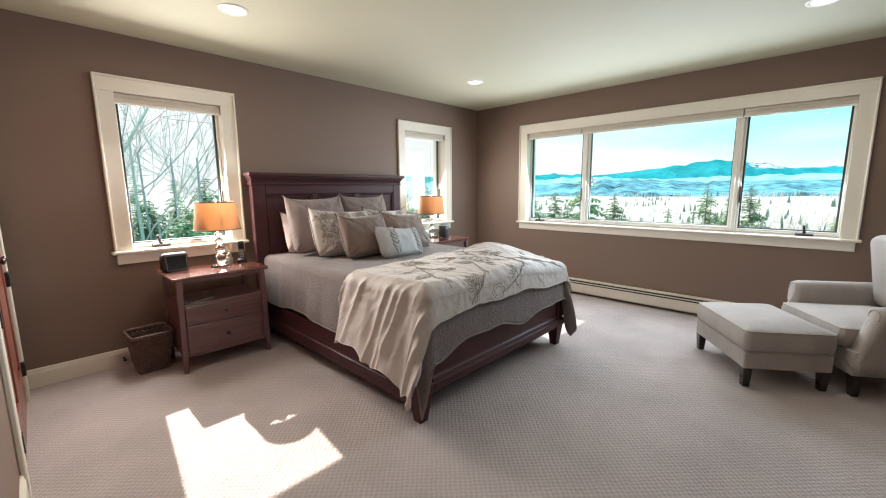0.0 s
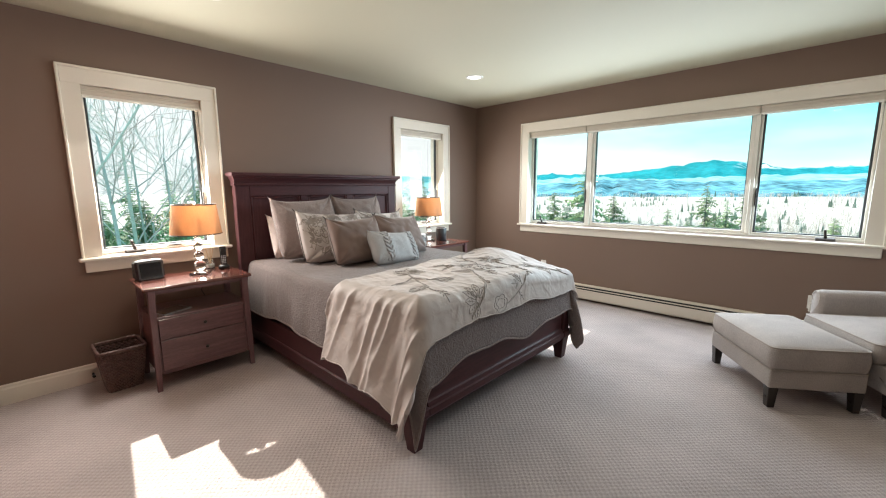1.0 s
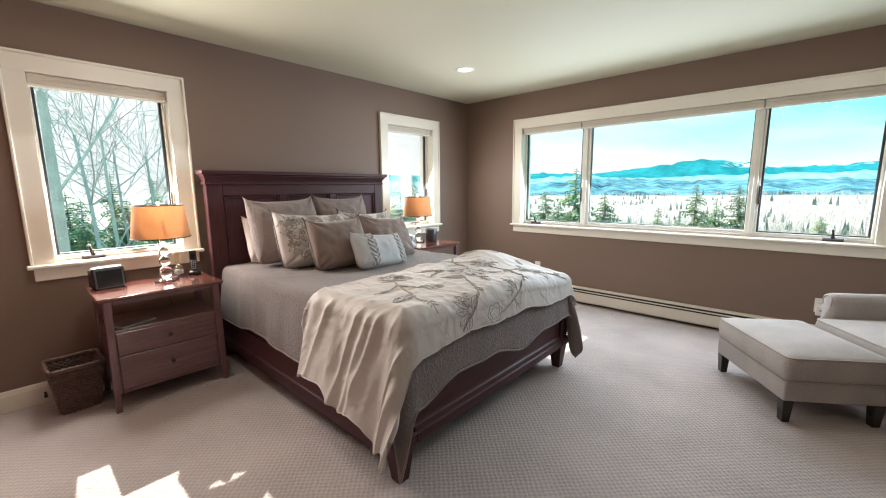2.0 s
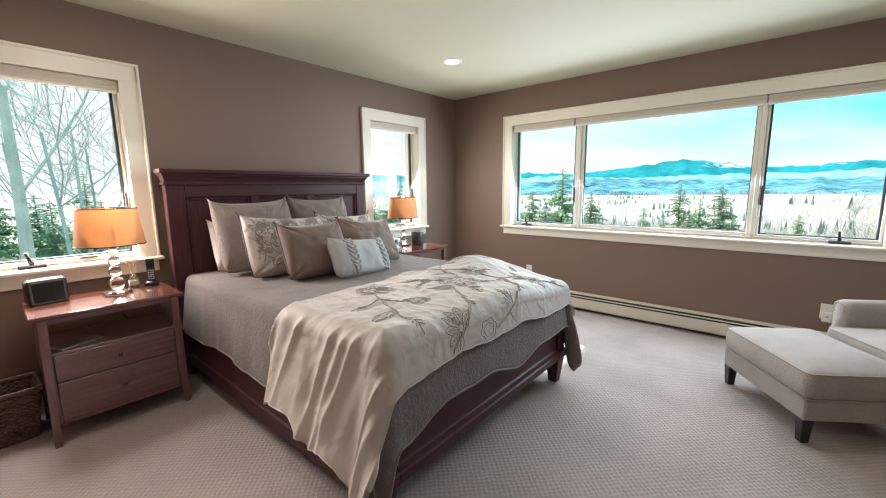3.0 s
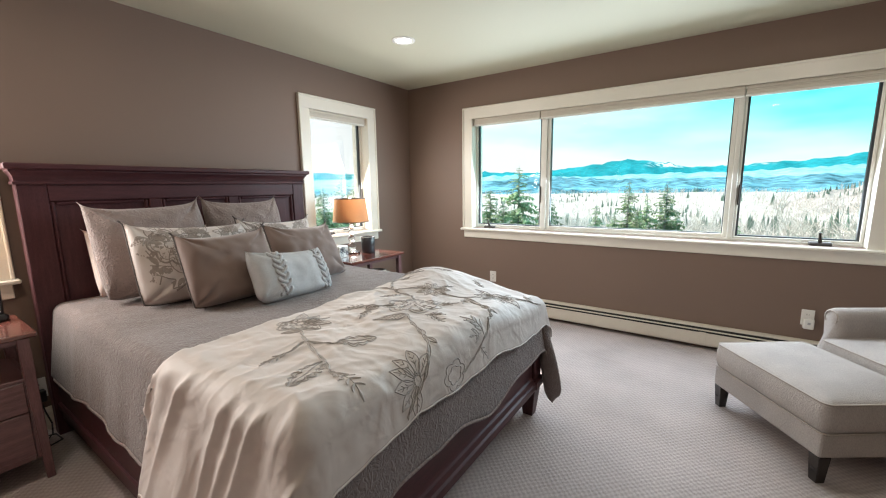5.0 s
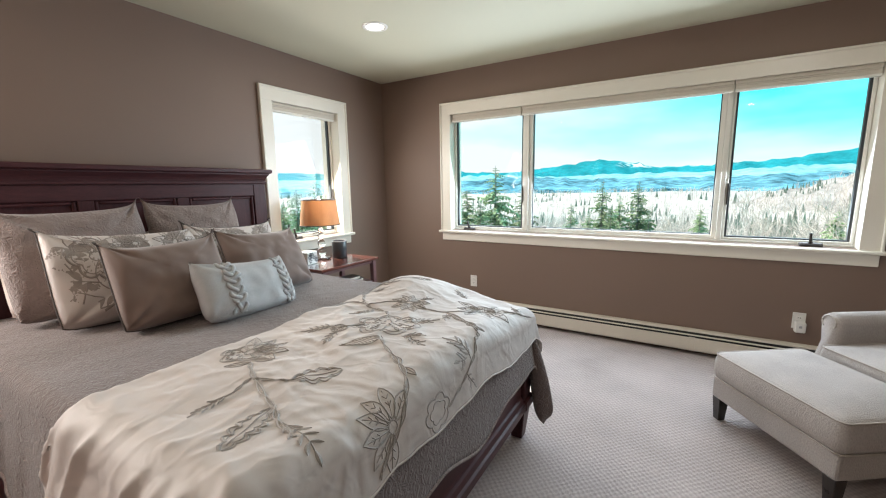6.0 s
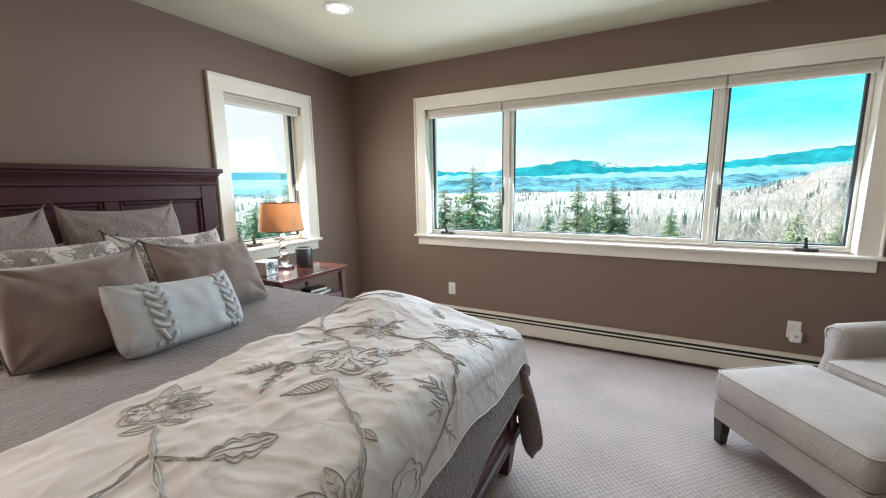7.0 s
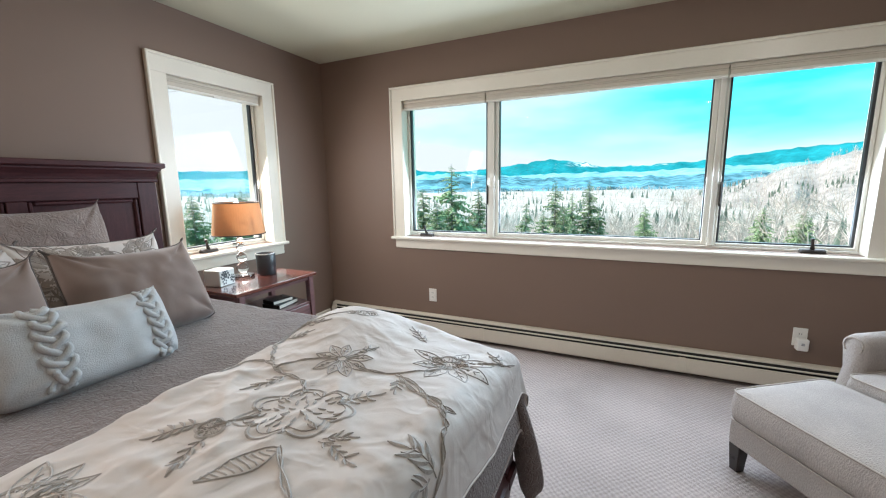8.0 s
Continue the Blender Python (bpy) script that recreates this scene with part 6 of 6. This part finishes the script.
def spruce_parts(seed, height, width):
    rng = random.Random(seed)
    trunk = tube([(0, 0, -0.3), (0.02, 0, height * 0.5), (0, 0.02, height)], [height * 0.018, height * 0.011, 0.01], 7)
    bm = bmesh.new()
    z = height * 0.08
    while z < height * 0.985:
        f = 1 - z / height
        reach = width * (f ** 0.85) * rng.uniform(0.75, 1.12) + 0.10
        for k in range(6 if f > 0.12 else 4):
            a = rng.uniform(0, 2 * math.pi)
            l = reach * rng.choice((0.4, 0.75, 0.95, 1.15, 1.45)) * rng.uniform(0.8, 1.15)
            droop = rng.uniform(0.10, 0.38)
            d, side = Vector((math.cos(a), math.sin(a), 0)), Vector((-math.sin(a), math.cos(a), 0))
            m = 5
            for i in range(m):
                g0, g1 = i / m, (i + 1) / m
                c0 = d * l * g0 + Vector((0, 0, z + 0.25 * l * g0 - droop * l * g0 * g0 * 1.6))
                c1 = d * l * g1 + Vector((0, 0, z + 0.25 * l * g1 - droop * l * g1 * g1 * 1.6))
                wv = l * 0.30 * (1 - g0 * 0.75)
                for sg in (-1, 1):
                    tip = (c0 + c1) / 2 + side * sg * wv * rng.uniform(0.6, 1.2) + d * l * 0.12 - Vector((0, 0, rng.uniform(0.02, 0.16) * l))
                    bm.faces.new([bm.verts.new(q) for q in (c0, c1 + Vector((0, 0, 0.02)), tip)])
                    hang = (c0 * 0.4 + c1 * 0.6) + side * sg * wv * 0.3 - Vector((0, 0, 0.20 * l * rng.uniform(0.3, 1)))
                    bm.faces.new([bm.verts.new(q) for q in (c0, c1, hang)])
        z += height * 0.016 * (0.7 + f)
    return trunk, bm


def at(az, dist, ox=EYE0.x, oy=EYE0.y):
    return ox + dist * math.sin(radians(az)), oy + dist * math.cos(radians(az))


def ground_at(x, y):
    r, a = math.hypot(x - EYE0.x, y - EYE0.y), math.atan2(x - EYE0.x, y - EYE0.y)
    return GROUND_Z - 0.09 * min(r, 260) * (0.6 + 0.4 * math.cos(a + 0.4)) + (1.5 * fbm(x, y, 0.02) if r > 10 else 0)


def plant(proto, x, y, scale, turn):
    return copy_thing(proto, pose(x, y, ground_at(x, y), 0, 0, turn) @ Matrix.Scale(scale, 4))


def make_spruce(seed, width, x, y, tip_z, label):
    z0 = ground_at(x, y)
    h = tip_z - z0
    trunk, needles = spruce_parts(seed, h, width)
    t = thing("spruce_tree", pose(x, y, z0, 0, 0, seed * 40), label, "tree", "spruces on the hillside")
    part("trunk", trunk, BARK, t)
    part("crown", needles, NEEDLES, t)
    return t


spruce_spec = [(-23.4, 26, 2.88, 2.6), (-19.5, 30, -0.6, 2.2), (-27.5, 27, -0.4, 2.2), (-25.5, 21, -2.2, 1.8), (-8.8, 34, 0.41, 2.0), (-4.4, 34, 0.25, 2.1), (-6.6, 33, -1.4, 1.6),
               (-12.8, 29, -2.7, 1.5), (-10.4, 31, -3.6, 1.3), (-7.6, 31, -3.0, 1.4), (-3.0, 33, -3.6, 1.4), (-30.5, 24, -1.0, 2.0), (2.5, 48, -3.2, 1.6), (14.5, 55, -3.0, 1.8), (18.0, 58, -3.2, 1.8),
               (-48.9, 55, 2.0, 3.0), (-46.9, 57, 1.8, 3.2), (-51.5, 50, 0.2, 2.8), (-57.0, 30, -0.8, 2.2), (-60.0, 26, 0.2, 2.2), (-63.0, 24, 0.6, 2.2), (-53.5, 34, -2.0, 2.4)]
for i, (az, dist, el, width) in enumerate(spruce_spec):
    x, y = at(az, dist)
    make_spruce(i + 1, width, x, y, EYE0.z + math.tan(radians(el)) * dist, "tall dark green spruce with ragged open branches")

# woods outside the bed-side window
for i in range(24):
    rng = random.Random(200 + i)
    az, dist = -68 - 1.5 * i + rng.uniform(-1, 1), rng.uniform(17, 34)
    x, y = at(az, dist)
    make_spruce(60 + i, rng.uniform(1.8, 2.8), x, y, EYE0.z + dist * math.tan(radians(rng.uniform(-3.5, 3.0))), "dark green young spruce among bare trees")

protos = []
for i in range(4):
    t = thing("bare_tree", pose(*at(-77 - i * 5.2, 21 + i * 3.5), 0), "leafless grey deciduous tree with many thin twigs", "tree", "bare trees outside")
    part("trunk", bare_tree_mesh(30 + i, 10.5 + i), BARK if i % 2 else PALEBARK, t)
    t.matrix_basis = pose(*at(-77 - i * 5.2, 21 + i * 3.5), 0)
    t.location.z = ground_at(t.location.x, t.location.y)
    protos.append(t)
# stout old trees close to the house
for i, (az, dist, h, girth, bark) in enumerate(((-92.5, 13.0, 13.0, 0.015, PALEBARK), (-87.6, 17.5, 13.0, 0.0095, BARK), (-85.6, 19.0, 13.5, 0.0095, PALEBARK), (-81.4, 19.0, 12.5, 0.0078, BARK), (-78.6, 21.0, 13.0, 0.0080, BARK), (-97.5, 19.0, 13.0, 0.0095, BARK), (-83.2, 26.0, 14.0, 0.0075, BARK), (-90.0, 25.0, 14.0, 0.0080, BARK))):
    x, y = at(az, dist)
    t = thing("old_tree", pose(x, y, ground_at(x, y), 0, 0, az * 7), "stout leafless old tree with crooked limbs", "tree", "old trees near the house")
    part("trunk", bare_tree_mesh(140 + i, h, girth, 3), bark, t)
rng = random.Random(77)
for i in range(7):
    az, dist = -73 - 2.6 * i + rng.uniform(-1, 1), rng.uniform(24, 48)
    plant(protos[i % 4], *at(az, dist), rng.uniform(0.75, 1.15), rng.uniform(0, 360))
pale = []
for i, (az, dist) in enumerate(((17.4, 33), (6.2, 37))):
    x, y = at(az, dist)
    t = thing("bare_tree", pose(x, y, ground_at(x, y)), "pale leafless tree standing on the sunny slope", "tree", "bare trees outside")
    part("trunk", bare_tree_mesh(50 + i, 7.0, 0.015), PALEBARK, t)
    pale.append(t)
for az, dist, sc in ((15.3, 36, 0.95), (13.0, 44, 0.9), (19.8, 38, 1.05), (21.8, 42, 1.1), (9.4, 46, 0.9), (-14.8, 36, 0.75), (-16.6, 40, 0.8), (-1.2, 50, 0.9), (2.0, 44, 0.8), (11.2, 50, 0.9), (-10.8, 48, 0.8), (18.6, 52, 1.0)):
    plant(pale[int(abs(az) * 10) % 2], *at(az, dist), sc, az * 37 % 360)


def bare_crown(verts, faces, rng, base, h, w, across, limbs):
    """One leafless tree far off: a stem and thin rising limbs."""
    for k in range(limbs):
        a, e = rng.uniform(0, 6.28), (0.03 if k == 0 else 0.30)
        p = base + Vector((0, 0, h * (0.0 if k == 0 else rng.uniform(0.2, 0.65))))
        q = base + Vector((math.cos(a) * h * e, math.sin(a) * h * e, h * (1.0 if k == 0 else rng.uniform(0.55, 0.98))))
        o = across * w * (1.5 if k == 0 else 0.8)
        n = len(verts)
        verts += [p - o, p + o, q]
        faces.append((n, n + 1, n + 2))


def fir_crown(verts, faces, rng, base, h, across):
    """One evergreen far off: drooping tiers on a stem."""
    for k in range(7):
        f = k / 7
        r = 0.17 * h * (1 - f) * rng.uniform(0.7, 1.2) + 0.1
        c = base + Vector((0, 0, h * (0.12 + 0.8 * f)))
        for d in (across, Vector((-across.y, across.x, 0))):
            n = len(verts)
            verts += [c - d * r - Vector((0, 0, 0.05 * h)), c + d * r - Vector((0, 0, 0.04 * h)), c + Vector((0, 0, 0.20 * h))]
            faces.append((n, n + 1, n + 2))


def woods_object(name, verts, faces, material, label):
    me = bpy.data.meshes.new(name)
    me.from_pydata(verts, [], faces)
    me.materials.append(material)
    tagged(new(name, me), label, "woods", kind="stuff")


def far_woods():
    """Far woods on the valley floor and on the slope, past counting."""
    rng = random.Random(9)
    bv, bf, gv, gf = [], [], [], []
    for i in range(11500):
        az, dist = rng.uniform(-64, 32), 70 * (30.0 ** rng.random())
        x, y = at(az, dist)
        base = Vector((x, y, ground_at(x, y) - 0.5 + (9 * fbm(x, y, 0.003, 2) if dist > 200 else 0)))
        across = Vector((math.cos(radians(az)), -math.sin(radians(az)), 0))
        far = 1 + dist / 900
        if fbm(x, y, 0.012, 6) > 0.25 and rng.random() < 0.22:
            fir_crown(gv, gf, rng, base, rng.uniform(4, 8) * far, across)
        else:
            h = rng.uniform(3.5, 7.5) * far
            bare_crown(bv, bf, rng, base, h, h * 0.010, across, 9)
    n = len(slope.data.vertices) // 9
    for i in range(5200):
        k, j = rng.randrange(2, 8), rng.randrange(0, n - 1)
        f, g = rng.random(), rng.random()
        c = [slope.data.vertices[r * n + q].co for r, q in ((k, j), (k, j + 1), (k + 1 if k < 8 else k, j))]
        p = c[0] + (c[1] - c[0]) * f + (c[2] - c[0]) * g
        az = math.atan2(p.x - EYE0.x, p.y - EYE0.y)
        across = Vector((math.cos(az), -math.sin(az), 0))
        if fbm(p.x, p.y, 0.014, 3) > 0.25 and rng.random() < 0.5:
            fir_crown(gv, gf, rng, p, rng.uniform(4, 8), across)
        else:
            h = rng.uniform(5, 10)
            bare_crown(bv, bf, rng, p, h, h * 0.014, across, 7)
    woods_object("far_woods", bv, bf, WOODS, "leafless woods, paled for distance, covering the valley side")
    woods_object("far_evergreens", gv, gf, FARNEEDLES, "scattered evergreens, paled for distance, among the leafless woods")


far_woods()
